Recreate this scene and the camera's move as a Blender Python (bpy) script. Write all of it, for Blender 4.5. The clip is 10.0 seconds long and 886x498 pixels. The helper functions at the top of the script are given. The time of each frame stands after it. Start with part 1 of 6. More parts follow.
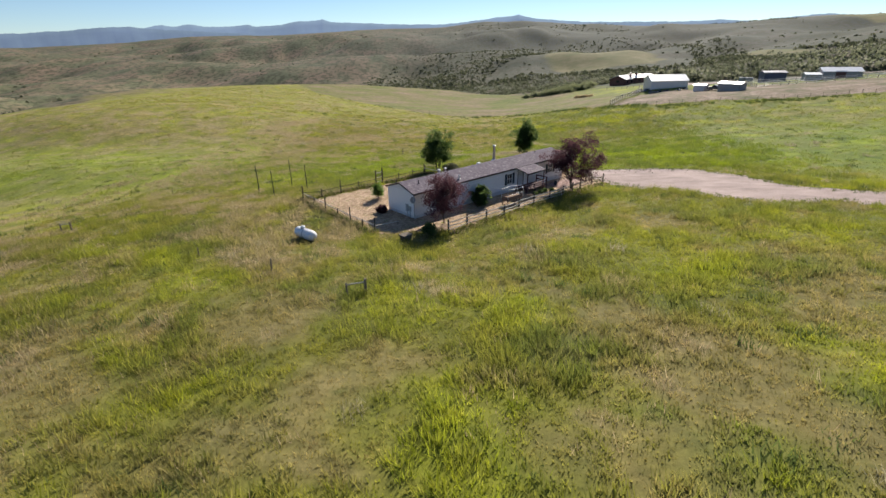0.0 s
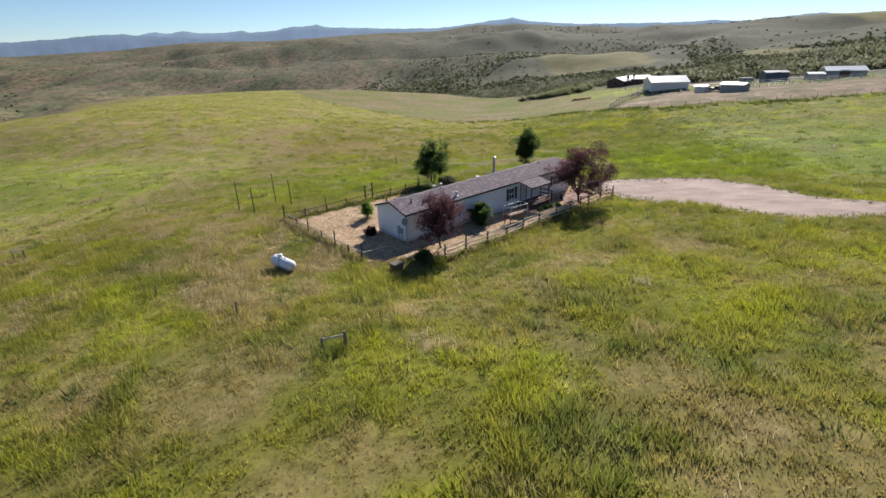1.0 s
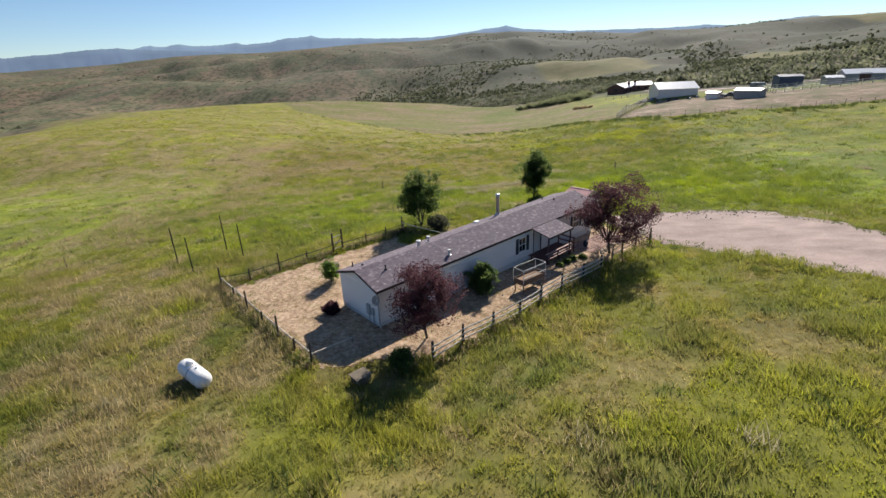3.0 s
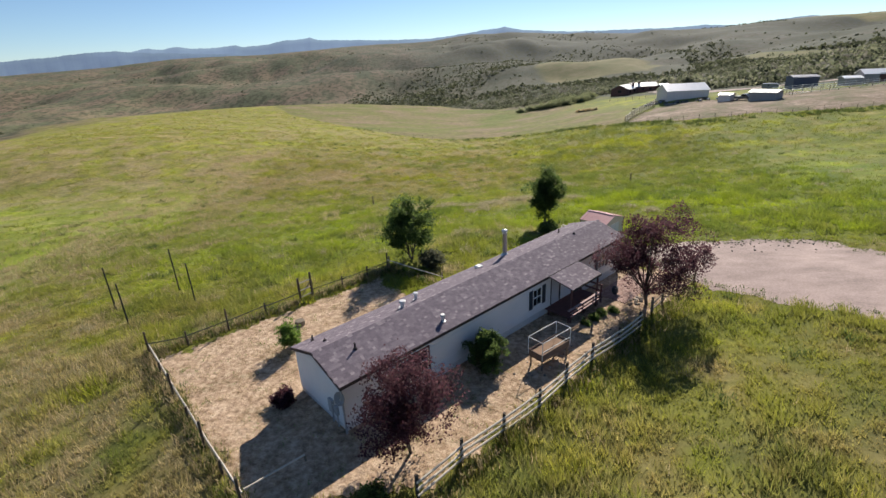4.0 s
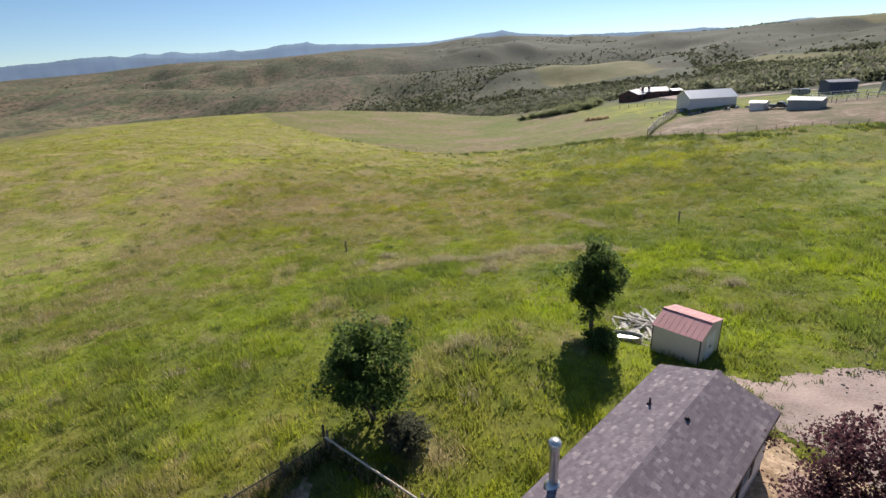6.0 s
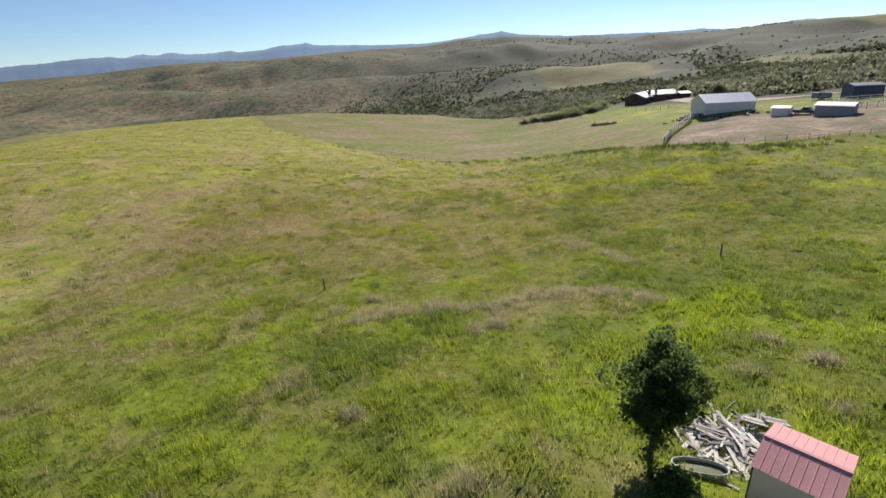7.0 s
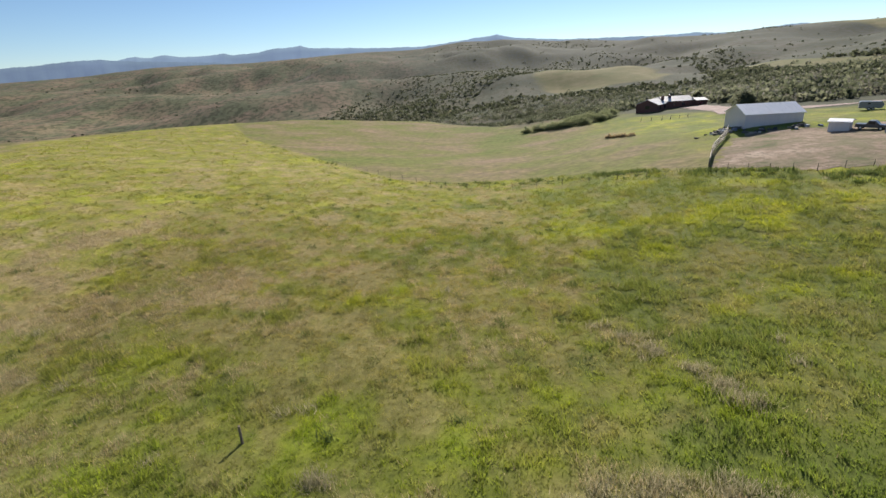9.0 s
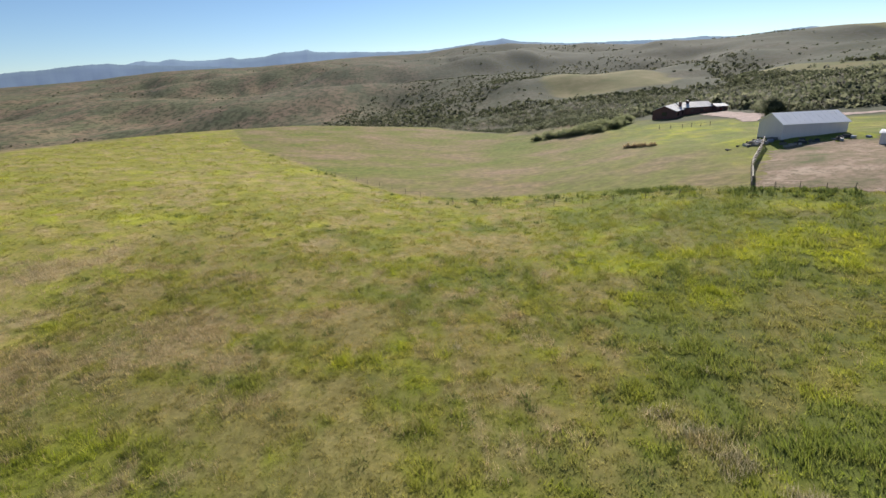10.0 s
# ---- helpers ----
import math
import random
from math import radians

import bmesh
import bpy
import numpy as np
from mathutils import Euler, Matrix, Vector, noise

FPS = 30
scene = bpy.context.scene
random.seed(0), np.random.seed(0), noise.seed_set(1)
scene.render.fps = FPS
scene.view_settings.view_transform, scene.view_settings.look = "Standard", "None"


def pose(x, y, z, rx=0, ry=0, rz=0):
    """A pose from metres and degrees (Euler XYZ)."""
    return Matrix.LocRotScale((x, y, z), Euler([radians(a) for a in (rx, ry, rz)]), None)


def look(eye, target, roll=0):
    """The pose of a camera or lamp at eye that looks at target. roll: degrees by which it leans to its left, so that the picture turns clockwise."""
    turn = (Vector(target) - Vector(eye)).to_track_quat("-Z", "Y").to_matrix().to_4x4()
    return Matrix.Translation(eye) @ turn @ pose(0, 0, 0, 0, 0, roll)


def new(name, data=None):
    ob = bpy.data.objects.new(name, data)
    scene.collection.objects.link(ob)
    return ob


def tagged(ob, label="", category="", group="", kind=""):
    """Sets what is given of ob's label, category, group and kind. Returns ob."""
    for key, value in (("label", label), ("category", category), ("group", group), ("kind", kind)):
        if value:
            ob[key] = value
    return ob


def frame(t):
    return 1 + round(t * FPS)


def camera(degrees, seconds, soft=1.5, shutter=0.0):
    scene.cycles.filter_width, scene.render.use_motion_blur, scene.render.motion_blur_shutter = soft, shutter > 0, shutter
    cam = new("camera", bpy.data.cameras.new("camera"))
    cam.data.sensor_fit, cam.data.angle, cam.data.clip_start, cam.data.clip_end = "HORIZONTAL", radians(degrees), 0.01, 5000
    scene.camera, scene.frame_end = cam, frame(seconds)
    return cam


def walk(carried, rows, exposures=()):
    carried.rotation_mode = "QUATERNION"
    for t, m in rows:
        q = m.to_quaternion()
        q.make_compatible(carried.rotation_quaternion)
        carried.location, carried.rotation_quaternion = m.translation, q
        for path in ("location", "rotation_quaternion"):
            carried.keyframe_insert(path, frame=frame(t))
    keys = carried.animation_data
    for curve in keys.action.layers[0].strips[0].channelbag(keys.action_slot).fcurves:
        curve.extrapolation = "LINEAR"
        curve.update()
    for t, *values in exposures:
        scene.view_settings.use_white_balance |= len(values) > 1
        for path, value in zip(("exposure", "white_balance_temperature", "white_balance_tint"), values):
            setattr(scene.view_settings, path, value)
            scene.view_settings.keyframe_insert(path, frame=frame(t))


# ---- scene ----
cam = camera(85.6, 10.0, soft=1.5)
PATH = [
    (0, (4.067, 1.329, 16.518), (3.865, 3.159, 15.736), -1.1),
    (0.5, (3.76, 4.035, 16.486), (3.57, 5.868, 15.707), -1.5),
    (1, (3.655, 6.591, 16.464), (3.463, 8.426, 15.694), -1.8),
    (1.5, (3.516, 9.171, 16.48), (3.327, 11.011, 15.719), -2.0),
    (2, (3.429, 11.863, 16.47), (3.238, 13.706, 15.716), -2.4),
    (2.5, (3.309, 15.378, 16.41), (3.121, 17.224, 15.664), -2.6),
    (4, (2.899, 28.099, 16.331), (2.716, 29.949, 15.594), -3.0),
    (4.5, (2.698, 32.618, 16.314), (2.514, 34.47, 15.582), -3.1),
    (5, (2.461, 37.056, 16.357), (2.282, 38.91, 15.629), -3.1),
    (5.5, (2.265, 41.697, 16.42), (2.087, 43.552, 15.694), -3.2),
    (7, (1.666, 56.643, 16.722), (1.492, 58.5, 16.0), -3.2),
    (7.5, (1.311, 61.823, 16.776), (1.143, 63.682, 16.057), -3.1),
    (8, (1.09, 67.009, 16.846), (0.924, 68.869, 16.129), -3.1),
    (8.5, (0.767, 72.216, 16.937), (0.605, 74.077, 16.223), -3.1),
    (9, (0.231, 77.526, 16.955), (0.076, 79.388, 16.243), -3.1),
    (9.5, (-0.277, 82.858, 17.065), (-0.44, 84.722, 16.359), -3.1),
    (10, (-0.684, 87.789, 17.19), (-0.86, 89.655, 16.492), -3.1),
]
walk(cam, [(t, look(eye, target, roll)) for t, eye, target, roll in PATH])

# ---- light ----
SUN_FROM = Vector((0.28, 0.96, 0.0)).normalized()
SUN_UP = radians(31)
world = bpy.data.worlds.new("sky")
scene.world = world
world.use_nodes = True
wn = world.node_tree
sky = wn.nodes.new("ShaderNodeTexSky")
sky.sky_type = "NISHITA"
sky.sun_disc = False
sky.sun_elevation = SUN_UP
sky.sun_rotation = math.atan2(SUN_FROM.x, SUN_FROM.y)
sky.altitude = 2000
sky.dust_density = 0.1
sky.ozone_density = 4.0
wn.links.new(sky.outputs["Color"], wn.nodes["Background"].inputs["Color"])
wn.nodes["Background"].inputs["Strength"].default_value = 0.092
sun_data = bpy.data.lights.new("sun", "SUN")
sun_data.energy, sun_data.angle, sun_data.color = 6.2, radians(0.5), (1.0, 0.915, 0.81)
sun = new("sun", sun_data)
to_sun = Vector((SUN_FROM.x * math.cos(SUN_UP), SUN_FROM.y * math.cos(SUN_UP), math.sin(SUN_UP)))
sun.matrix_world = look(to_sun * 300, (0, 0, 0))
scene.view_settings.exposure = 0.25

# ---- the lie of the land ----
O, U, V = Vector((-3.35, 44.15, 0)), Vector((0.678, 0.735, 0)), Vector((-0.735, 0.678, 0))
YARD = 1.05
HILL_EDGE = ((-60, 0.3), (-45.6, 0.44), (-41.3, 0.68), (-37.3, 0.86), (-32.5, 1.24), (-27.3, 1.32), (-23.4, 1.30), (-15.6, 1.74), (-10.7, 1.85), (-5.7, 1.88), (-1.3, 2.33), (3, 2.33), (9, 1.9), (14.7, 1.58), (20, 1.45), (24.5, 1.60), (28, 1.77), (31, 1.79), (36, 1.9), (48, 2.2), (70, 1.6))
NEAR_RANGE = ((-80, 1.2), (-60, 1.35), (-45.3, 1.60), (-43.4, 1.74), (-41.8, 1.83), (-39.2, 2.11), (-38, 2.12), (-36.8, 2.18), (-35.9, 2.02), (-34, 1.90), (-31, 1.75), (-27, 1.5), (-20, 1.0), (-10, 0.4))
FAR_RANGE = ((-60, 1.2), (-40, 1.6), (-36, 1.96), (-34.9, 2.22), (-34.1, 2.34), (-33.6, 2.20), (-33, 2.16), (-32.3, 2.30), (-31.6, 2.40), (-30.8, 2.22), (-30, 2.14), (-28.4, 2.18), (-27.1, 2.24), (-26.4, 2.37), (-25.7, 2.17), (-24.4, 2.20), (-23.2, 2.30), (-21.5, 2.61),
             (-19.4, 2.70), (-18.8, 2.80), (-18.2, 2.62), (-17.4, 2.50), (-14, 2.38), (-10.7, 2.22), (-5.7, 2.15), (-3.2, 2.36), (-1.2, 2.56), (-0.1, 2.71), (1.2, 2.78), (2.3, 2.93), (3.4, 2.66), (4.8, 2.45), (9, 2.08), (12, 1.98), (14.7, 1.92), (19, 1.80), (22.1, 1.86), (25, 1.62), (29.3, 1.98), (30.6, 2.0), (34, 1.7), (75, 1.6))


def soft(t, w):
    return w * np.logaddexp(0, t / w)


def ramp(a, b, x):
    t = np.clip((x - a) / (b - a), 0, 1)
    return t * t * (3 - 2 * t)


def waves(x, y, size, seed=0):
    """Soft rolling relief between about -1 and 1, from a few crossing waves."""
    rng = np.random.RandomState(seed)
    z = np.zeros_like(np.asarray(x, dtype=float) + y)
    for k in range(7):
        a, f, p = rng.uniform(0, 6.28), rng.uniform(0.6, 1.9) * 6.28 / size, rng.uniform(0, 6.28)
        z = z + np.sin(f * (x * math.cos(a) + y * math.sin(a)) + p + 0.8 * np.sin(0.6 * f * (x * math.sin(a) - y * math.cos(a)) + 2 * p)) / 7
    return z * 1.8


def field(x, y):
    """The meadow: it falls away from the start of the flight, with a hill to one side and a rise to the other."""
    z = 3.2 - 0.088 * (y - 25) + 0.046 * soft(y - 115, 8) - 0.05 * soft(y - 200, 10) + 0.07 * soft(y - 250, 15)
    z = z - 1.2 * ramp(75, 110, y) - 0.06 * soft(-x - 28, 3) * ramp(90, 60, y)
    z = z + (0.035 + 0.04 * ramp(60, 115, y)) * x + (0.12 * soft(x - 15, 8) - 0.13 * soft(x - 50, 8)) * ramp(105, 165, y)
    z = z + (0.165 * soft(-x - 5, 10) - 0.07 * soft(-x - 140, 20)) * ramp(55, 160, y) - 0.13 * soft(-x - 115, 12) * ramp(250, 170, y)
    z = z + 0.08 * waves(x, y, 14, 3) + 0.2 * waves(x, y, 60, 5) - 0.85 * np.exp(-((x + 12.4) / 6) ** 2 - ((y - 39) / 6) ** 2)
    u, v = (x - O.x) * U.x + (y - O.y) * U.y, (x - O.x) * V.x + (y - O.y) * V.y
    away = np.hypot(np.maximum(np.abs(u - 11) - 14.5, 0), np.maximum(np.abs(v - 3.7) - 9.7, 0))
    return z + (YARD - 0.012 * (u - 12) - z) * ramp(8, 0, away)


def lattice(i, j, seed):
    v = np.sin(i * 127.1 + j * 311.7 + seed * 74.7) * 43758.5453
    return v - np.floor(v)


def mottle(x, y, size, seed=0, octaves=4, rough=0.55):
    """Irregular patches between 0 and 1, about size metres across."""
    total, weight, amount = 0.0, 0.0, 1.0
    for k in range(octaves):
        a, b = (x * math.cos(k + 0.4) - y * math.sin(k + 0.4)) / size, (x * math.sin(k + 0.4) + y * math.cos(k + 0.4)) / size
        i, j = np.floor(a), np.floor(b)
        u, v = a - i, b - j
        u, v = u * u * (3 - 2 * u), v * v * (3 - 2 * v)
        s = seed + 13 * k
        total = total + amount * ((lattice(i, j, s) * (1 - u) + lattice(i + 1, j, s) * u) * (1 - v) + (lattice(i, j + 1, s) * (1 - u) + lattice(i + 1, j + 1, s) * u) * v)
        weight, amount, size = weight + amount, amount * rough, size * 0.5
    return total / weight


def ravines(x, y):
    """Draws that cut the hillsides, wide and narrow: 1 in the bed, 0 on the spurs."""
    a, b = x + 45 * (mottle(x, y, 170, 91, 2) - 0.5), y * 0.62 + 70 * (mottle(x, y, 190, 92, 2) - 0.5)
    wide = 1 - np.abs(2 * mottle(a, b, 230, 93, 2, 0.35) - 1) * 1.7
    narrow = 1 - np.abs(2 * mottle(a * 1.2, b * 0.6, 80, 94, 2, 0.35) - 1) * 2.0
    return np.clip(wide, 0, 1), np.clip(narrow, 0, 1)


def ground_height(x, y):
    """The whole land out to the horizon."""
    x, y = np.asarray(x, dtype=float), np.asarray(y, dtype=float)
    r, az = np.hypot(x, y - 45), np.degrees(np.arctan2(x, y - 45))
    near = field(np.clip(x, -260, 260), np.clip(y, -120, 420))
    # ground raised under the barn so that its base fits the camera's view
    near = near + 1.15 * np.exp(-((x - 68) / 13) ** 4 - ((y - 199) / 9) ** 4)
    floor = np.interp(az, (-180, -60, -45, -25, 0, 20, 35, 60, 180), (-15, -40, -45, -38, -26, -14, 2, 8, -15))
    edge = np.interp(az, *zip(*HILL_EDGE)) * (np.abs(az) < 90) + 0.3 * (np.abs(az) >= 90)
    reach = np.interp(az, (-180, -50, 0, 25, 180), (1700, 1700, 1600, 1150, 1150))
    start = np.interp(az, (-180, -60, -45, -20, 0, 15, 35, 180), (330, 380, 480, 430, 400, 400, 330, 330))
    top = 17 + reach * np.tan(np.radians(edge))
    t = np.clip((r - start) / (reach - start), 0, 1)
    far = floor + (top - floor) * (0.75 * t + 0.25 * t * t * (3 - 2 * t))
    rough = np.clip(t * 6, 0, 1) * np.clip((1 - t) * 3 + 0.12, 0, 1)
    rough = rough * (1 - 0.8 * np.exp(-((x - 230) / 120) ** 4 - ((y - 480) / 110) ** 4))
    spur, draw = ravines(x, y)
    far = far + rough * (12 * waves(x, y, 380, 11) + 2.5 * waves(x, y, 150, 12) - 13 * spur - 4 * draw + 6)
    far = far - 0.035 * np.maximum(r - reach, 0)
    crest = np.interp(az, (-180, -90, -48, -38, -28, -18, -5, 2, 12, 30, 60, 180), (200, 200, 235, 265, 300, 330, 340, 290, 290, 300, 300, 200))
    k = ramp(0, 1, (r - crest) / (start - crest))
    return near * (1 - k) + np.maximum(far, -140) * k


def ground_at(x, y):
    return float(ground_height(x, y))


def place(u, v, lift=0.0):
    """The point of the ground u metres along the house and v metres behind its front eave."""
    p = O + U * u + V * v
    return Vector((p.x, p.y, ground_at(p.x, p.y) + lift))


# ---- what grows where ----
LIME = ((3, 15), (2, 13), (18, 37), (20, 20), (29, 36), (-18, 67), (-25, 65), (-21, 96), (-20, 34), (23, 46), (16, 37), (15, 30), (-28, 70), (-17, 85), (-16, 72), (35, 108), (31, 82),
        (-11, 103), (-2, 101), (-26, 111), (40, 138), (15, 141), (3, 85), (16, 89), (-20, 81), (-11, 122), (21, 132), (12, 143), (-28, 111), (34, 142), (8, 80), (-8, 76), (24, 84))
FAR_LIME = ((64, 252), (56, 238), (68, 270), (-58, 160), (-72, 160), (-59, 223), (-52, 222), (-66, 224), (-113, 188), (-73, 158), (-55, 163))
DRY = ((-14, 20), (-15, 17), (-9, 23), (-3, 16), (-7, 22), (10, 22), (14, 18), (22, 25), (-96, 122), (18, 41), (-4, 104), (5, 94), (-9, 112), (-13, 106), (32, 102), (-46, 121), (-26, 117), (-15, 116), (-1, 154), (-12, 126), (26, 127), (-4, 111))
STRAW_AT = ((-19, 50), (-31, 50), (-16, 35), (-8, 30), (-4, 29), (-16, 45), (-24, 51), (-9, 40), (-14, 33), (-8, 33), (-17, 34), (-45, 81), (-42, 106), (-34, 57), (-11, 31), (-37, 90), (-36, 85), (-45, 108), (-45, 79), (0, 70), (-44, 103), (-39, 95),
            (-6, 94), (10, 94), (-20, 93), (-7, 81), (-31, 127), (-55, 139), (-37, 117), (13, 112))
COOL = ((6, 12), (12, 14), (17, 16), (6, 19), (23, 31), (-19, 36), (-24, 39), (3, 39), (9, 32), (20, 112), (41, 134), (31, 134), (14, 124), (19, 122), (14, 116), (13, 166), (34, 156), (-1, 142), (46, 151))
SAGE_LINE = ((-9.9, 91.6), (-5.8, 93.6), (-1.2, 93.9), (2.6, 93.0), (6.6, 95.5), (10.6, 96.1), (13.9, 95.0), (15.4, 92.8))
SAGE_DOTS = ((-9.0, 96.8), (-11.7, 94.5), (-6.1, 78.3), (1.0, 71.0), (21.6, 82.6), (19.6, 77.4), (17.2, 81.6), (20.3, 85.0), (2.7, 90.0), (0.7, 89.0))
TRACK = ((9.4, 115.8), (13.0, 109.9), (15.8, 105.1), (16.5, 102.4))


def close_to(x, y, spots, reach=3.2):
    """How near a place is to any of the spots; far spots are wider."""
    most = np.zeros_like(np.asarray(x, dtype=float))
    for a, b in spots:
        r = reach + 0.020 * max(b - 20, 0)
        most = np.maximum(most, np.exp(-((x - a) / r) ** 2 - ((y - b) / r) ** 2))
    return most


def along(x, y, line, reach):
    """How near a place is to a line of points."""
    far = np.full_like(np.asarray(x, dtype=float), 1e9)
    for (ax, ay), (bx, by) in zip(line, line[1:]):
        dx, dy = bx - ax, by - ay
        k = np.clip(((x - ax) * dx + (y - ay) * dy) / (dx * dx + dy * dy), 0, 1)
        far = np.minimum(far, np.hypot(x - ax - k * dx, y - ay - k * dy))
    return np.exp(-(far / reach) ** 2)


def meadow_mix(x, y):
    """Shares of lime grass, dry mauve grass, straw seed heads and cool rank grass."""
    lime_at = np.maximum(close_to(x, y, LIME, 2.4), close_to(x, y, FAR_LIME, 1.5))
    dry_at, straw_at, cool_at = close_to(x, y, DRY, 2.6), close_to(x, y, STRAW_AT, 2.0), close_to(x, y, COOL, 2.4)
    lime = ramp(0.47, 0.74, mottle(x, y, 5, 1, 5, 0.64) - 0.02 + 0.22 * lime_at - 0.14 * dry_at - 0.12 * cool_at - 0.06 * straw_at)
    cool = ramp(0.49, 0.72, mottle(x, y, 5.5, 2, 5, 0.64) + 0.16 * cool_at - 0.14 * lime_at + 0.06 * ramp(0, 30, x) * ramp(95, 120, y) - 0.04 * ramp(-15, -50, x))
    share = np.interp(y, (10, 28, 40, 60, 75, 88, 100, 125, 160, 260), (0.03, 0.01, -0.03, -0.07, -0.15, -0.09, 0.02, 0.05, 0.0, -0.03))
    dry = ramp(0.45, 0.74, mottle(x, y, 4, 3, 5, 0.68) + 0.22 * dry_at - 0.12 * lime_at - 0.08 * cool_at + share)
    slope = 0.07 * ramp(-8, -34, x) * ramp(180, 100, y) - 0.08 * ramp(0, 20, x)
    straw = ramp(0.52, 0.80, mottle(x, y, 3, 4, 5, 0.68) + 0.20 * straw_at - 0.08 * lime_at + slope + 0.16 * np.exp(-((x + 16) / 9) ** 2 - ((y - 41) / 9) ** 2) + 0.3 * along(x, y, TRACK, 0.9) + 0.12 * along(x, y, SAGE_LINE, 1.5))
    west, east = ramp(-6, -38, x) * ramp(38, 66, y), ramp(2, 28, x) * ramp(66, 105, y)
    lime, straw = lime + 0.06 * west, straw * (1 - 0.75 * east) + 0.20 * west
    dry, cool = dry * (1 - 0.45 * east), cool * (1 - 0.6 * west) + 0.22 * east + 0.32 * ramp(3, 16, x)
    olive = np.exp(-((x - 17) / 11) ** 2 - ((y - 42) / 12) ** 2)
    lime, dry = lime * (1 - 0.5 * olive), dry + 0.22 * olive
    return np.clip(np.stack([lime, dry, straw, cool], -1), 0, 1)


# ---- materials ----
def material(name, roughness=0.9, metal=0.0, specular=0.3):
    m = bpy.data.materials.new(name)
    m.use_nodes = True
    b = m.node_tree.nodes["Principled BSDF"]
    b.inputs["Roughness"].default_value, b.inputs["Metallic"].default_value = roughness, metal
    b.inputs["Specular IOR Level"].default_value = specular
    return m, m.node_tree, b


def spot(nt, kind, **values):
    n = nt.nodes.new(kind)
    for key, value in values.items():
        n.inputs[key].default_value = value
    return n


def grain(nt, size, detail=3.0, rough=0.55, space="Object", stretch=None, seed=0.0):
    """A noise value whose blotches are about size metres across."""
    at = nt.nodes.new("ShaderNodeTexCoord").outputs[space]
    move = nt.nodes.new("ShaderNodeMapping")
    move.inputs["Location"].default_value = (seed * 7.3, seed * 3.1, seed * 1.7)
    if stretch:
        move.inputs["Scale"].default_value = stretch
    nt.links.new(at, move.inputs["Vector"])
    n = spot(nt, "ShaderNodeTexNoise", Scale=1.0 / size, Detail=detail, Roughness=rough)
    nt.links.new(move.outputs["Vector"], n.inputs["Vector"])
    return n.outputs["Fac"]


def steps(nt, value, *stops):
    """A colour ramp; each stop is (place, r, g, b)."""
    r = nt.nodes.new("ShaderNodeValToRGB")
    e = r.color_ramp.elements
    while len(e) < len(stops):
        e.new(0.5)
    for k, (at, *rgb) in enumerate(stops):
        e[k].position, e[k].color = at, (*rgb, 1)
    nt.links.new(value, r.inputs["Fac"])
    return r.outputs["Color"]


def blend(nt, factor, a, b, mode="MIX"):
    m = nt.nodes.new("ShaderNodeMix")
    m.data_type, m.blend_type = "RGBA", mode
    for socket, value in ((m.inputs[0], factor), (m.inputs[6], a), (m.inputs[7], b)):
        if isinstance(value, (int, float)):
            socket.default_value = value
        elif isinstance(value, tuple):
            socket.default_value = (*value, 1)
        else:
            nt.links.new(value, socket)
    return m.outputs[2]


def relief(nt, bsdf, value, depth, strength=0.6):
    b = spot(nt, "ShaderNodeBump", Strength=strength, Distance=depth)
    nt.links.new(value, b.inputs["Height"])
    nt.links.new(b.outputs["Normal"], bsdf.inputs["Normal"])


def span(nt, value, a, b, low=0.0, high=1.0):
    """A value that glides from low to high as another goes from a to b."""
    m = nt.nodes.new("ShaderNodeMapRange")
    for k, v in enumerate((a, b, low, high)):
        m.inputs[k + 1].default_value = v
    nt.links.new(value, m.inputs[0])
    return m.outputs[0]


def times(nt, a, b, clamp=True):
    m = nt.nodes.new("ShaderNodeMath")
    m.operation, m.use_clamp = "MULTIPLY", clamp
    for k, v in enumerate((a, b)):
        if isinstance(v, (int, float)):
            m.inputs[k].default_value = v
        else:
            nt.links.new(v, m.inputs[k])
    return m.outputs[0]


def whereabouts(nt):
    axes = nt.nodes.new("ShaderNodeSeparateXYZ")
    nt.links.new(nt.nodes.new("ShaderNodeTexCoord").outputs["Object"], axes.inputs[0])
    return axes.outputs["X"], axes.outputs["Y"]


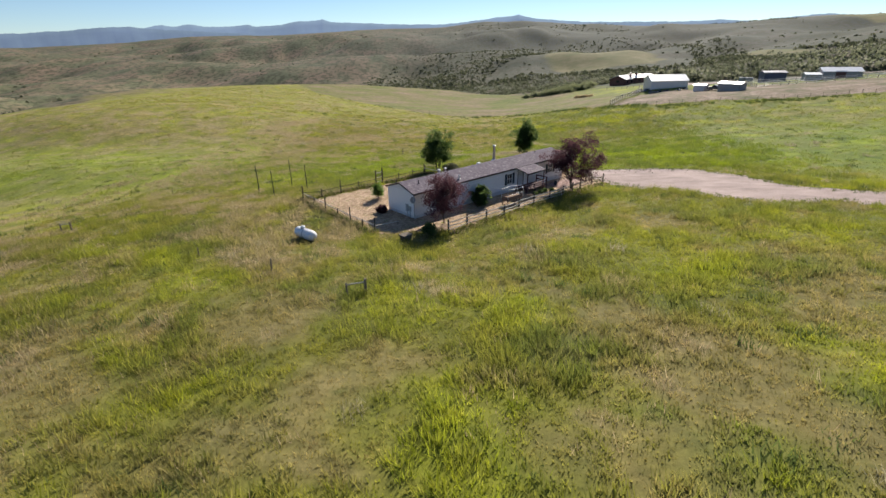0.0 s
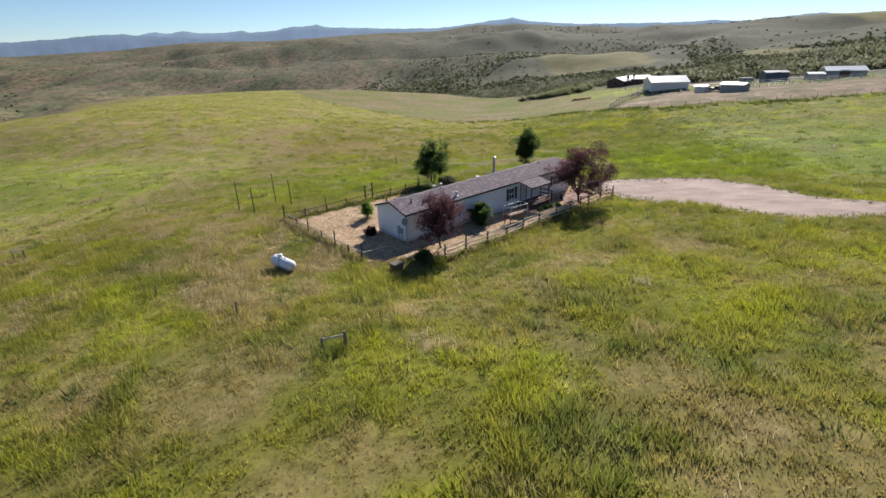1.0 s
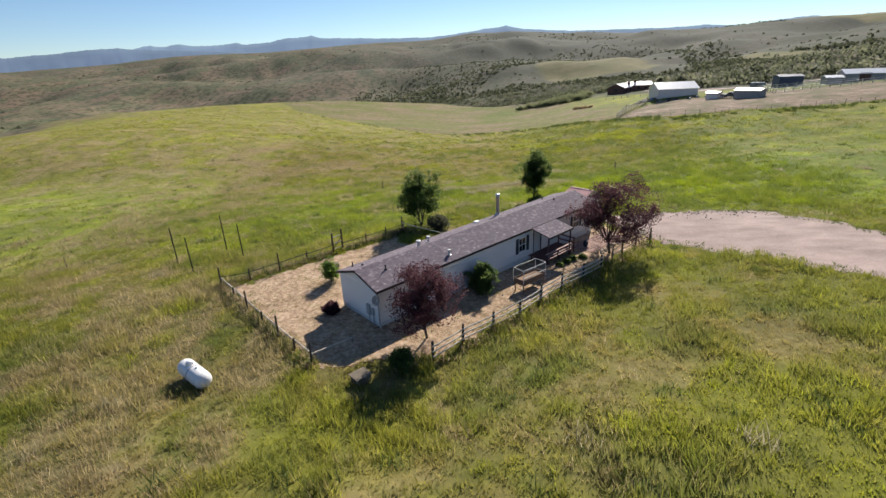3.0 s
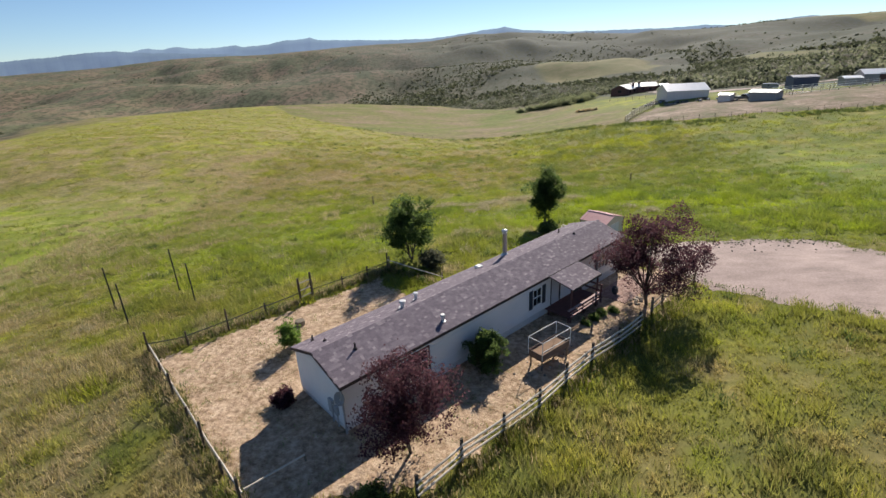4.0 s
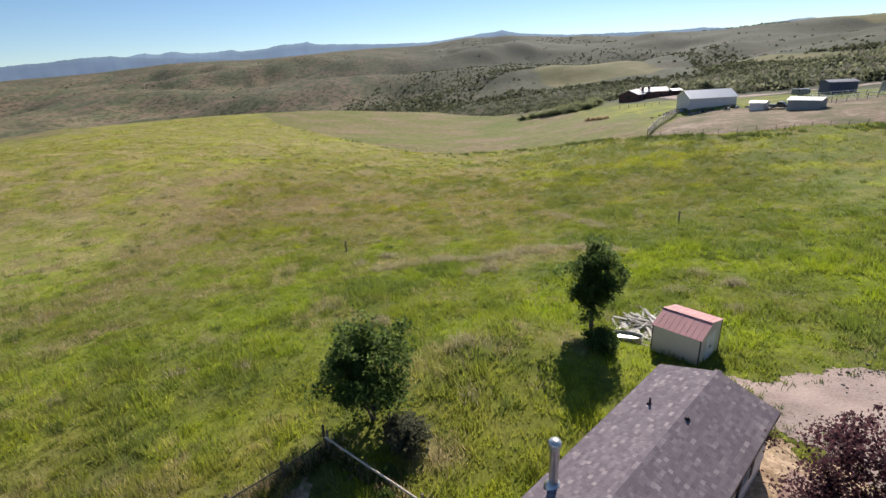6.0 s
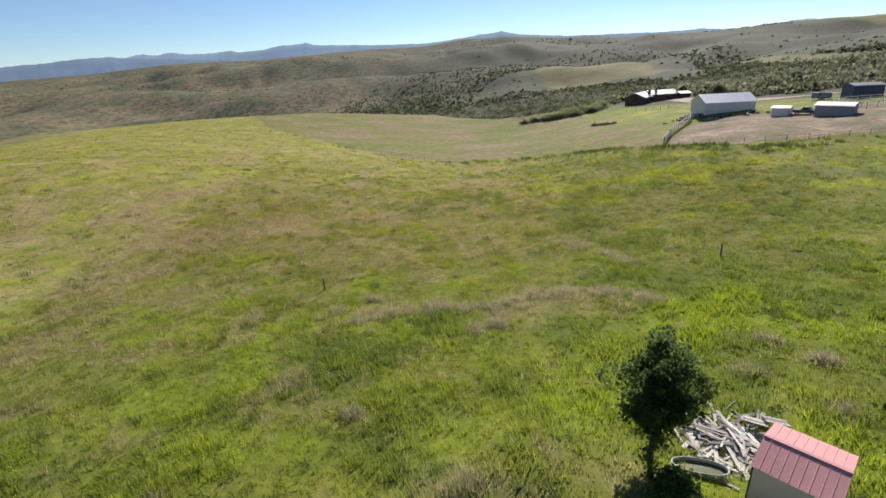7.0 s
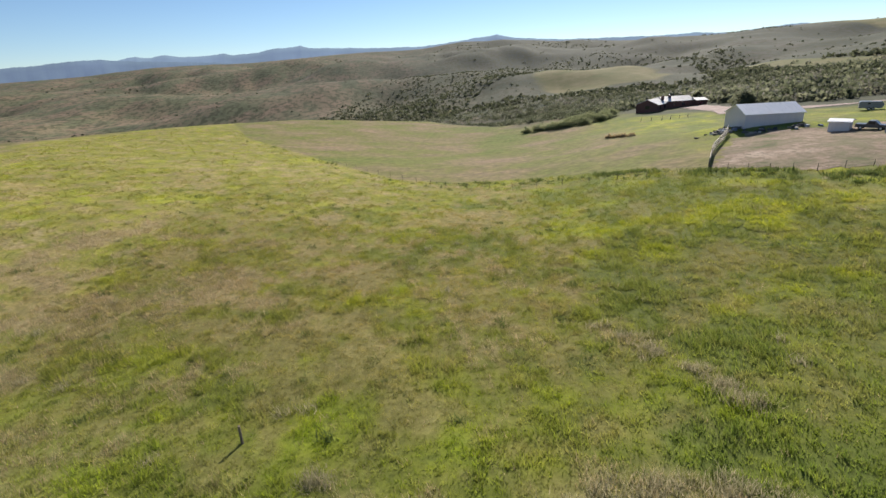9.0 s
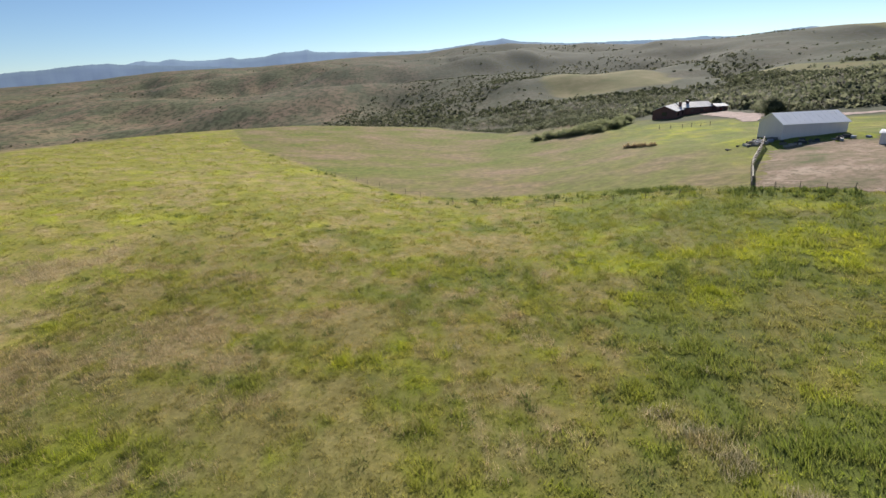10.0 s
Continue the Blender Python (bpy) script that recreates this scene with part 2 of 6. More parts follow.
def meadow_colour(nt):
    """Olive grass; the mesh says how much lime, dry mauve, straw and cool rank grass stands in it."""
    attr = nt.nodes.new("ShaderNodeAttribute")
    attr.attribute_name = "mix"
    shares = nt.nodes.new("ShaderNodeSeparateColor")
    nt.links.new(attr.outputs["Color"], shares.inputs["Color"])
    c = steps(nt, grain(nt, 3.0, 5, 0.62), (0.34, 0.158, 0.178, 0.028), (0.50, 0.200, 0.212, 0.031), (0.66, 0.246, 0.245, 0.036))
    c = blend(nt, times(nt, attr.outputs["Alpha"], 0.85), c, (0.122, 0.158, 0.036))
    c = blend(nt, shares.outputs[0], c, steps(nt, grain(nt, 1.6, 4, 0.6, seed=3), (0.36, 0.220, 0.262, 0.020), (0.64, 0.295, 0.318, 0.023)))
    c = blend(nt, times(nt, shares.outputs[1], 0.84), c, steps(nt, grain(nt, 1.3, 4, 0.65, seed=2), (0.32, 0.200, 0.162, 0.064), (0.5, 0.270, 0.216, 0.090), (0.68, 0.350, 0.285, 0.134)))
    c = blend(nt, times(nt, shares.outputs[2], 0.75), c, steps(nt, grain(nt, 0.9, 4, 0.65, seed=6), (0.34, 0.250, 0.195, 0.100), (0.66, 0.400, 0.318, 0.195)))
    dark = steps(nt, grain(nt, 1.5, 5, 0.7, seed=11), (0.57, 0, 0, 0), (0.70, 0.55, 0.55, 0.55))
    c = blend(nt, dark, c, (0.090, 0.114, 0.030))
    # clumps differ in tone, and so do the patches of ground between them
    tone = nt.nodes.new("ShaderNodeAttribute")
    tone.attribute_name = "tone"
    c = blend(nt, 1.0, c, steps(nt, tone.outputs["Fac"], (0.0, 0.64, 0.69, 0.68), (0.30, 0.91, 0.92, 0.89), (0.70, 1.13, 1.10, 1.08), (1.0, 1.36, 1.31, 1.27)), "MULTIPLY")
    # grass in a band behind the house is tinted greener
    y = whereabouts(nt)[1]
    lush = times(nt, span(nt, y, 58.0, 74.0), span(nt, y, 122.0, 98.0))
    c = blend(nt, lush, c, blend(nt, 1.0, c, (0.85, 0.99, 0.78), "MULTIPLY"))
    return blend(nt, 1.0, c, steps(nt, grain(nt, 0.45, 5, 0.72, seed=17), (0.36, 0.74, 0.75, 0.75), (0.5, 0.98, 0.98, 0.98), (0.64, 1.25, 1.23, 1.20)), "MULTIPLY")


def ground_material():
    m, nt, b = material("meadow_ground", 0.95, 0, 0.1)
    zone = nt.nodes.new("ShaderNodeVertexColor")
    zone.layer_name = "zone"
    part_of = nt.nodes.new("ShaderNodeSeparateColor")
    nt.links.new(zone.outputs["Color"], part_of.inputs["Color"])
    mown = steps(nt, grain(nt, 22, 6, 0.64, stretch=(0.8, 1.1, 1), seed=3), (0.34, 0.128, 0.158, 0.034), (0.45, 0.162, 0.166, 0.048), (0.54, 0.196, 0.166, 0.076), (0.66, 0.240, 0.176, 0.112))
    mown = blend(nt, 1.0, mown, steps(nt, grain(nt, 2.0, 5, 0.72, seed=12), (0.36, 0.70, 0.74, 0.72), (0.5, 0.98, 0.98, 0.98), (0.64, 1.32, 1.26, 1.24)), "MULTIPLY")
    brush = steps(nt, grain(nt, 60, 5, 0.6, seed=4), (0.36, 0.082, 0.094, 0.054), (0.47, 0.104, 0.112, 0.064), (0.55, 0.130, 0.122, 0.076), (0.66, 0.180, 0.142, 0.094))
    x, y = whereabouts(nt)
    rust = steps(nt, grain(nt, 55, 6, 0.66, stretch=(1.6, 1, 1), seed=24), (0.46, 0, 0, 0), (0.62, 0.9, 0.9, 0.9))
    # left hills lightened, right ones darkened: sun and backlight put into the colour
    sun_tint = span(nt, x, 80.0, -420.0)
    brush = blend(nt, 1.0, brush, steps(nt, sun_tint, (0.0, 0.62, 0.68, 0.78), (0.16, 0.80, 0.85, 0.88), (0.35, 1.10, 1.10, 1.06), (1.0, 1.62, 1.52, 1.45)), "MULTIPLY")
    brush = blend(nt, times(nt, rust, span(nt, x, 60.0, -200.0)), brush, (0.275, 0.190, 0.132))
    # haze and backlight over the far slopes, mixed in as blue-grey
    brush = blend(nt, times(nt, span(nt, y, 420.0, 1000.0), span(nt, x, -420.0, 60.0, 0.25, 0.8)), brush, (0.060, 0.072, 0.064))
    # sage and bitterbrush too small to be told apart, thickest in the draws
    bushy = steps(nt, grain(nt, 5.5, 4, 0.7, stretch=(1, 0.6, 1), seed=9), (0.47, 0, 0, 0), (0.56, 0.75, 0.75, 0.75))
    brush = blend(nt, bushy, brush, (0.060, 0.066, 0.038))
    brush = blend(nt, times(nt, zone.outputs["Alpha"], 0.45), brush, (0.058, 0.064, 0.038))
    # shade of the thick brush near the ranch, put into the ground colour
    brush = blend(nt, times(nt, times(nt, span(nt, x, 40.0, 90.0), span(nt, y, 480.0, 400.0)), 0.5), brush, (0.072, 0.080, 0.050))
    pale = steps(nt, grain(nt, 9, 5, 0.7, seed=35), (0.58, 0, 0, 0), (0.68, 0.5, 0.5, 0.5))
    brush = blend(nt, times(nt, pale, span(nt, x, 60.0, -150.0, 0.25, 1.0)), brush, (0.220, 0.190, 0.140))
    hay = steps(nt, grain(nt, 26, 6, 0.66, seed=6), (0.35, 0.115, 0.125, 0.046), (0.50, 0.150, 0.142, 0.060), (0.65, 0.205, 0.176, 0.090))
    # soil under the long grass, darkened for the shade between its blades
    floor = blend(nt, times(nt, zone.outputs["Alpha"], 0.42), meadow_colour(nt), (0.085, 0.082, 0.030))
    c = blend(nt, part_of.outputs[0], floor, mown)
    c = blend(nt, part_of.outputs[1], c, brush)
    c = blend(nt, part_of.outputs[2], c, hay)
    nt.links.new(c, b.inputs["Base Color"])
    relief(nt, b, grain(nt, 0.35, 5, 0.7), 0.07, 0.6)
    return m


def blade_material(name, colour=None):
    m, nt, b = material(name, 0.75, 0, 0.2)
    c = colour(nt) if colour else None
    vary = nt.nodes.new("ShaderNodeNewGeometry").outputs["Random Per Island"]
    tone = steps(nt, vary, (0.0, 1.26, 1.26, 1.20), (0.5, 1.38, 1.38, 1.31), (1.0, 1.56, 1.53, 1.42))
    c = blend(nt, 1.0, c, tone, "MULTIPLY")
    nt.links.new(c, b.inputs["Base Color"])
    thin = nt.nodes.new("ShaderNodeBsdfTranslucent")
    nt.links.new(c, thin.inputs["Color"])
    turn = nt.nodes.new("ShaderNodeVectorMath")
    turn.operation = "MULTIPLY_ADD"
    turn.inputs[1].default_value, turn.inputs[2].default_value = (0.3, 0.3, 0.15), (0, 0, 0.9)
    nt.links.new(nt.nodes.new("ShaderNodeNewGeometry").outputs["Normal"], turn.inputs[0])
    unit = nt.nodes.new("ShaderNodeVectorMath")
    unit.operation = "NORMALIZE"
    nt.links.new(turn.outputs[0], unit.inputs[0])
    nt.links.new(unit.outputs[0], b.inputs["Normal"])
    mix = spot(nt, "ShaderNodeMixShader", Fac=0.58)
    nt.links.new(b.outputs[0], mix.inputs[1])
    nt.links.new(thin.outputs[0], mix.inputs[2])
    nt.links.new(mix.outputs[0], nt.nodes["Material Output"].inputs["Surface"])
    return m


def leaf_colour(dark, mid, light):
    def make(nt):
        vary = nt.nodes.new("ShaderNodeNewGeometry").outputs["Random Per Island"]
        return blend(nt, 0.35, steps(nt, vary, (0.0, *dark), (0.6, *mid), (1.0, *light)), steps(nt, grain(nt, 0.5, 3), (0.35, *dark), (0.65, *light)))
    return make


def plain(name, rgb, rough=0.8, metal=0.0, vary=0.15, size=0.4, bump=0.004, fine=0.05, specular=0.3, stretch=None):
    """A painted or natural surface with blotches at two scales and a fine relief."""
    m, nt, b = material(name, rough, metal, specular)
    lo, hi = tuple(max(0, c * (1 - vary)) for c in rgb), tuple(min(1, c * (1 + vary)) for c in rgb)
    c = steps(nt, grain(nt, size, 4, 0.6, stretch=stretch), (0.3, *lo), (0.7, *hi))
    c = blend(nt, 0.5, c, steps(nt, grain(nt, fine, 3, 0.6, seed=3, stretch=stretch), (0.3, *lo), (0.7, *hi)))
    nt.links.new(c, b.inputs["Base Color"])
    if bump:
        relief(nt, b, grain(nt, fine, 4, 0.65, seed=6, stretch=stretch), bump)
    return m


def tinted(name, *stops, rough=0.9, bump=0.01, fine=0.04):
    """Pieces that differ from one another: the tone goes by object, and inside a joined mesh by island."""
    m, nt, b = material(name, rough, 0, 0.2)
    one = nt.nodes.new("ShaderNodeObjectInfo").outputs["Random"]
    two = nt.nodes.new("ShaderNodeNewGeometry").outputs["Random Per Island"]
    add = nt.nodes.new("ShaderNodeMath")
    nt.links.new(one, add.inputs[0])
    nt.links.new(two, add.inputs[1])
    wrap = nt.nodes.new("ShaderNodeMath")
    wrap.operation = "FRACT"
    nt.links.new(add.outputs[0], wrap.inputs[0])
    c = steps(nt, wrap.outputs[0], *stops)
    c = blend(nt, 0.35, c, blend(nt, 1.0, c, steps(nt, grain(nt, fine, 4, 0.7), (0.3, 0.4, 0.4, 0.4), (0.7, 1.5, 1.5, 1.5)), "MULTIPLY"))
    nt.links.new(c, b.inputs["Base Color"])
    if bump:
        relief(nt, b, grain(nt, fine, 4, 0.7, seed=2), bump)
    return m


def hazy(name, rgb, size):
    """Distant range: its blue is the light of the air before it, put in as a faint glow."""
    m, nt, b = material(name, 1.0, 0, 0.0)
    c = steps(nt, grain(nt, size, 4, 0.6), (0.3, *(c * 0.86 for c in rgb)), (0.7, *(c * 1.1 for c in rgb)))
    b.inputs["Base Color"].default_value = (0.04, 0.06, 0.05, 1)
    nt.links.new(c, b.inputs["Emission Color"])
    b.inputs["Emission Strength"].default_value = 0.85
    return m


MEADOW = ground_material()
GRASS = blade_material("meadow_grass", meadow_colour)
STRAW_GRASS = blade_material("straw_grass", leaf_colour((0.24, 0.18, 0.10), (0.35, 0.275, 0.16), (0.46, 0.375, 0.24)))
SAGE = blade_material("sagebrush", leaf_colour((0.055, 0.062, 0.038), (0.086, 0.092, 0.060), (0.132, 0.132, 0.094)))
GREY_SAGE = blade_material("grey_sage_leaves", leaf_colour((0.15, 0.145, 0.08), (0.27, 0.245, 0.155), (0.42, 0.37, 0.26)))
GREEN_LEAF = blade_material("green_leaves", leaf_colour((0.040, 0.068, 0.020), (0.080, 0.125, 0.034), (0.160, 0.215, 0.066)))
YOUNG_LEAF = blade_material("young_leaves", leaf_colour((0.08, 0.14, 0.03), (0.13, 0.21, 0.045), (0.20, 0.28, 0.07)))
PURPLE_LEAF = blade_material("purple_leaves", leaf_colour((0.034, 0.014, 0.022), (0.068, 0.027, 0.039), (0.135, 0.066, 0.078)))
BRUSH_LEAF = blade_material("oak_brush_leaves", leaf_colour((0.036, 0.044, 0.026), (0.054, 0.063, 0.038), (0.078, 0.086, 0.054)))
WILLOW_LEAF = blade_material("willow_leaves", leaf_colour((0.074, 0.086, 0.050), (0.116, 0.126, 0.080), (0.178, 0.184, 0.130)))
GREY_WILLOW = blade_material("grey_willow_twigs", leaf_colour((0.074, 0.074, 0.060), (0.116, 0.113, 0.094), (0.180, 0.174, 0.150)))
REED_LEAF = blade_material("reed_leaves", leaf_colour((0.120, 0.145, 0.070), (0.172, 0.194, 0.098), (0.240, 0.250, 0.145)))
WEED = blade_material("dark_weeds", leaf_colour((0.050, 0.072, 0.022), (0.078, 0.106, 0.030), (0.120, 0.150, 0.042)))
BARK = plain("bark", (0.10, 0.085, 0.07), 0.95, vary=0.4, size=0.15, bump=0.01, fine=0.03)
SIDING = plain("white_vinyl_siding", (0.74, 0.73, 0.73), 0.6, vary=0.05, size=1.2, bump=0.0015)
TRIM_DARK = plain("dark_brown_trim", (0.055, 0.042, 0.045), 0.7, vary=0.2)
GLASS_DARK = plain("dark_window_glass", (0.02, 0.025, 0.03), 0.06, vary=0.1, bump=0, specular=0.6)
WHITE_PAINT = plain("white_paint", (0.78, 0.77, 0.74), 0.55, vary=0.06, bump=0.001)
SHINGLE = tinted("asphalt_shingle", (0.0, 0.150, 0.124, 0.146), (0.4, 0.175, 0.146, 0.170), (0.75, 0.205, 0.172, 0.196), (0.92, 0.240, 0.205, 0.225), (1.0, 0.330, 0.285, 0.295), rough=0.92, bump=0, fine=0.06)
OLD_WOOD = plain("weathered_wood", (0.20, 0.165, 0.125), 0.9, vary=0.35, size=0.3, bump=0.006, fine=0.02)
DARK_WOOD = plain("dark_stained_post", (0.085, 0.068, 0.052), 0.9, vary=0.35, size=0.3, bump=0.005, fine=0.02)
PALE_RAIL = plain("pale_peeled_rail", (0.56, 0.50, 0.41), 0.85, vary=0.25, size=0.5, bump=0.004, fine=0.03)
DARK_POST = plain("dark_steel_post", (0.045, 0.05, 0.035), 0.7, vary=0.3)
STRAW, straw_nodes, straw_shader = material("dry_yard_straw", 0.95, 0, 0.1)
straw_wide = steps(straw_nodes, grain(straw_nodes, 1.6, 6, 0.72), (0.34, 0.165, 0.142, 0.068), (0.42, 0.330, 0.225, 0.138), (0.56, 0.540, 0.385, 0.262), (0.70, 0.680, 0.530, 0.380))
straw_fine = steps(straw_nodes, grain(straw_nodes, 0.28, 5, 0.75, seed=4), (0.38, 0.105, 0.070, 0.045), (0.48, 0.380, 0.265, 0.175), (0.62, 0.700, 0.560, 0.400))
straw_nodes.links.new(blend(straw_nodes, 0.5, straw_wide, straw_fine), straw_shader.inputs["Base Color"])
relief(straw_nodes, straw_shader, grain(straw_nodes, 0.25, 4, 0.7, seed=2), 0.15)
GRAVEL = plain("pinkish_gravel", (0.345, 0.265, 0.235), 0.95, vary=0.5, size=2.6, bump=0.03, fine=0.11, stretch=(0.8, 1.6, 1))
DIRT, dirt_nodes, dirt_shader = material("bare_corral_dirt", 0.95, 0, 0.1)
dirt_tone = steps(dirt_nodes, grain(dirt_nodes, 9, 6, 0.72), (0.36, 0.115, 0.128, 0.055), (0.45, 0.200, 0.166, 0.105), (0.54, 0.275, 0.205, 0.152), (0.66, 0.390, 0.310, 0.245))
dirt_weeds = steps(dirt_nodes, grain(dirt_nodes, 1.1, 5, 0.75, seed=7), (0.48, 0, 0, 0), (0.60, 0.75, 0.75, 0.75))
dirt_nodes.links.new(blend(dirt_nodes, dirt_weeds, dirt_tone, (0.135, 0.118, 0.072)), dirt_shader.inputs["Base Color"])
relief(dirt_nodes, dirt_shader, grain(dirt_nodes, 0.4, 4, 0.7, seed=2), 0.08)
GALVANIZED = plain("galvanized_metal", (0.62, 0.62, 0.62), 0.35, 0.8, vary=0.12, bump=0.001)
MOUNTAIN = hazy("hazed_forest_mountain", (0.155, 0.205, 0.325), 260)
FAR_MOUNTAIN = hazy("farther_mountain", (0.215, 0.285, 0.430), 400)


# ---- mesh helpers ----
def part(name, bm, mat, parent=None, label="", smooth=False):
    """Links a bmesh as one mesh object under its thing."""
    me = bpy.data.meshes.new(name)
    bm.normal_update()
    bm.to_mesh(me)
    bm.free()
    me.materials.append(mat)
    if smooth:
        me.polygons.foreach_set("use_smooth", [True] * len(me.polygons))
    ob = new(name, me)
    ob.parent = parent
    if label:
        ob["label"] = label
    return ob


def thing(name, at, turn=0.0, label="", category="", group="", kind=""):
    e = new(name)
    e.empty_display_size = 0.2
    e.matrix_basis = pose(at[0], at[1], at[2], 0, 0, turn)
    return tagged(e, label, category, group, kind)


def box(bm, lo, hi, bevel=0.0, m=None):
    c, d = [(a + b) / 2 for a, b in zip(lo, hi)], [abs(b - a) for a, b in zip(lo, hi)]
    made = bmesh.ops.create_cube(bm, size=1, matrix=(m or Matrix()) @ Matrix.Translation(c) @ Matrix.Diagonal((*d, 1)))
    if bevel:
        edges = list({e for v in made["verts"] for e in v.link_edges})
        bmesh.ops.bevel(bm, geom=edges, offset=bevel, segments=1, affect="EDGES")
    return bm


def tube(bm, points, radii, sides=6, cap=True):
    """A tapered tube along points."""
    rings = []
    points = [Vector(p) for p in points]
    if isinstance(radii, (int, float)):
        radii = [radii] * len(points)
    for k, p in enumerate(points):
        way = (points[min(k + 1, len(points) - 1)] - points[max(k - 1, 0)]).normalized()
        side = way.orthogonal().normalized()
        other = way.cross(side)
        rings.append([bm.verts.new(p + radii[k] * (math.cos(a) * side + math.sin(a) * other)) for a in (6.2832 * j / sides for j in range(sides))])
    for a, b in zip(rings, rings[1:]):
        turn = min(range(sides), key=lambda s: sum((a[j].co - b[(j + s) % sides].co).length for j in range(sides)))
        for j in range(sides):
            bm.faces.new((a[j], a[(j + 1) % sides], b[(j + 1 + turn) % sides], b[(j + turn) % sides]))
    if cap:
        bm.faces.new(rings[0][::-1])
        bm.faces.new(rings[-1])
    return bm


def quick_mesh(name, verts, faces, mat, smooth=False):
    """A large mesh from arrays; all faces have the same number of corners."""
    me = bpy.data.meshes.new(name)
    verts, faces = np.asarray(verts, dtype=np.float32), np.asarray(faces, dtype=np.int32)
    n, k = faces.shape
    me.vertices.add(len(verts))
    me.vertices.foreach_set("co", verts.ravel())
    me.loops.add(n * k)
    me.loops.foreach_set("vertex_index", faces.ravel())
    me.polygons.add(n)
    me.polygons.foreach_set("loop_start", np.arange(0, n * k, k, dtype=np.int32))
    me.polygons.foreach_set("loop_total", np.full(n, k, dtype=np.int32))
    me.polygons.foreach_set("use_smooth", np.full(n, smooth, dtype=bool))
    me.update(calc_edges=True)
    me.materials.append(mat)
    return me


def leaf_mesh(name, centres, size, rng, mat, squash=0.7):
    """Many small four-cornered leaves turned every way."""
    n = len(centres)
    a, b = rng.normal(size=(n, 3)), rng.normal(size=(n, 3))
    a /= np.linalg.norm(a, axis=1)[:, None]
    b -= a * (a * b).sum(1)[:, None]
    b /= np.linalg.norm(b, axis=1)[:, None]
    s = size * rng.uniform(0.6, 1.4, (n, 1))
    a, b = a * s, b * s * squash
    verts = np.stack([centres - a, centres - b, centres + a, centres + b], 1).reshape(-1, 3)
    return quick_mesh(name, verts, np.arange(4 * n).reshape(n, 4), mat)


# ---- ground, mountains ----
HAY = ((130, 640, 64, 76), (258, 486, 17, 112), (700, 930, 150, 150))


def mown_line(x):
    """Where the long grass ends and the mown field begins."""
    return np.interp(x, (-260, -127, -95, -77, -50, -31, -20, -8, 4, 16, 25, 33, 41, 60), (520, 328, 274, 256, 225, 203, 191, 187, 185, 183, 178, 173, 164, 158))


def build_ground():
    radii = [0.0]
    while radii[-1] < 4750:
        r = radii[-1]
        radii.append(r + (1.0 if r < 90 else 1.0 + 0.0115 * (r - 90)))
    radii = np.array(radii[1:])
    az = np.radians(np.concatenate([np.arange(-62, 64, 0.27), np.arange(64, 297.9, 2.2)]))
    turns = len(az)
    rr, aa = np.meshgrid(radii, az, indexing="ij")
    x, y = rr * np.sin(aa), 45 + rr * np.cos(aa)
    z = ground_height(x, y)
    verts = np.concatenate([np.stack([x, y, z], -1).reshape(-1, 3), [[0, 45, ground_at(0, 45)]]])
    i, j = np.meshgrid(np.arange(len(radii) - 1), np.arange(turns), indexing="ij")
    a, b = i * turns + j, i * turns + (j + 1) % turns
    faces = np.stack([a, b, b + turns, a + turns], -1).reshape(-1, 4)[:, ::-1]
    hub = len(verts) - 1
    me = quick_mesh("ground", verts, faces, MEADOW, True)
    bm = bmesh.new()
    bm.from_mesh(me)
    bm.verts.ensure_lookup_table()
    for k in range(turns):
        bm.faces.new((bm.verts[hub], bm.verts[(k + 1) % turns], bm.verts[k])).smooth = True
    bm.normal_update()
    bm.to_mesh(me)
    bm.free()
    x, y = verts[:, 0], verts[:, 1]
    r, deg = np.hypot(x, y - 45), np.degrees(np.arctan2(x, y - 45))
    mown = ramp(-1.5, 1.5, y - mown_line(x) + 1.5 * (mottle(x, y, 6, 31) - 0.5)) * (1 - ramp(40, 58, x + 6 * waves(x, y, 18, 34))) * (r < 420)
    mown = mown * (1 - 0.85 * np.exp(-((x - 63) / 17) ** 2 - ((y - 258) / 36) ** 2 + 1.2 * (mottle(x, y, 14, 36) - 0.5)).clip(0, 1))
    crest = np.interp(deg, (-180, -90, -48, -38, -28, -18, -5, 2, 12, 20, 30, 60, 180), (200, 200, 225, 260, 320, 370, 345, 285, 255, 235, 215, 200, 200))
    brush = ramp(-12, 22, r - crest + 14 * waves(x, y, 40, 32))
    ripple = 0.12 * waves(x, y, 60, 33)
    hay = sum(ramp(0.3, 0.55, np.exp(-((x - cx) / wx) ** 4 - ((y - cy) / wy) ** 4) + ripple) for cx, cy, wx, wy in HAY)
    spur, draw = ravines(x, y)
    beds = ramp(0.72, 1.0, spur) * 0.9 + ramp(0.8, 1.0, draw) * 0.5
    grass_cover = 1 - np.maximum(ramp(115, 185, y), ramp(36, 54, np.abs(x)))
    zone = np.stack([mown, brush, np.clip(hay, 0, 1), np.where(brush > 0.02, np.clip(beds, 0, 1), grass_cover)], -1).astype(np.float32)
    layer = me.color_attributes.new("zone", "FLOAT_COLOR", "POINT")
    layer.data.foreach_set("color", zone.ravel())
    grows = me.attributes.new("mix", "FLOAT_COLOR", "POINT")
    grows.data.foreach_set("color", meadow_mix(x, y).astype(np.float32).ravel())
    tone = me.attributes.new("tone", "FLOAT", "POINT")
    tone.data.foreach_set("value", np.clip(0.5 + 1.1 * (mottle(x, y, 2.6, 87, 3) - 0.5), 0, 1).astype(np.float32))
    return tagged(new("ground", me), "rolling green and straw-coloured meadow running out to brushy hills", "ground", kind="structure")


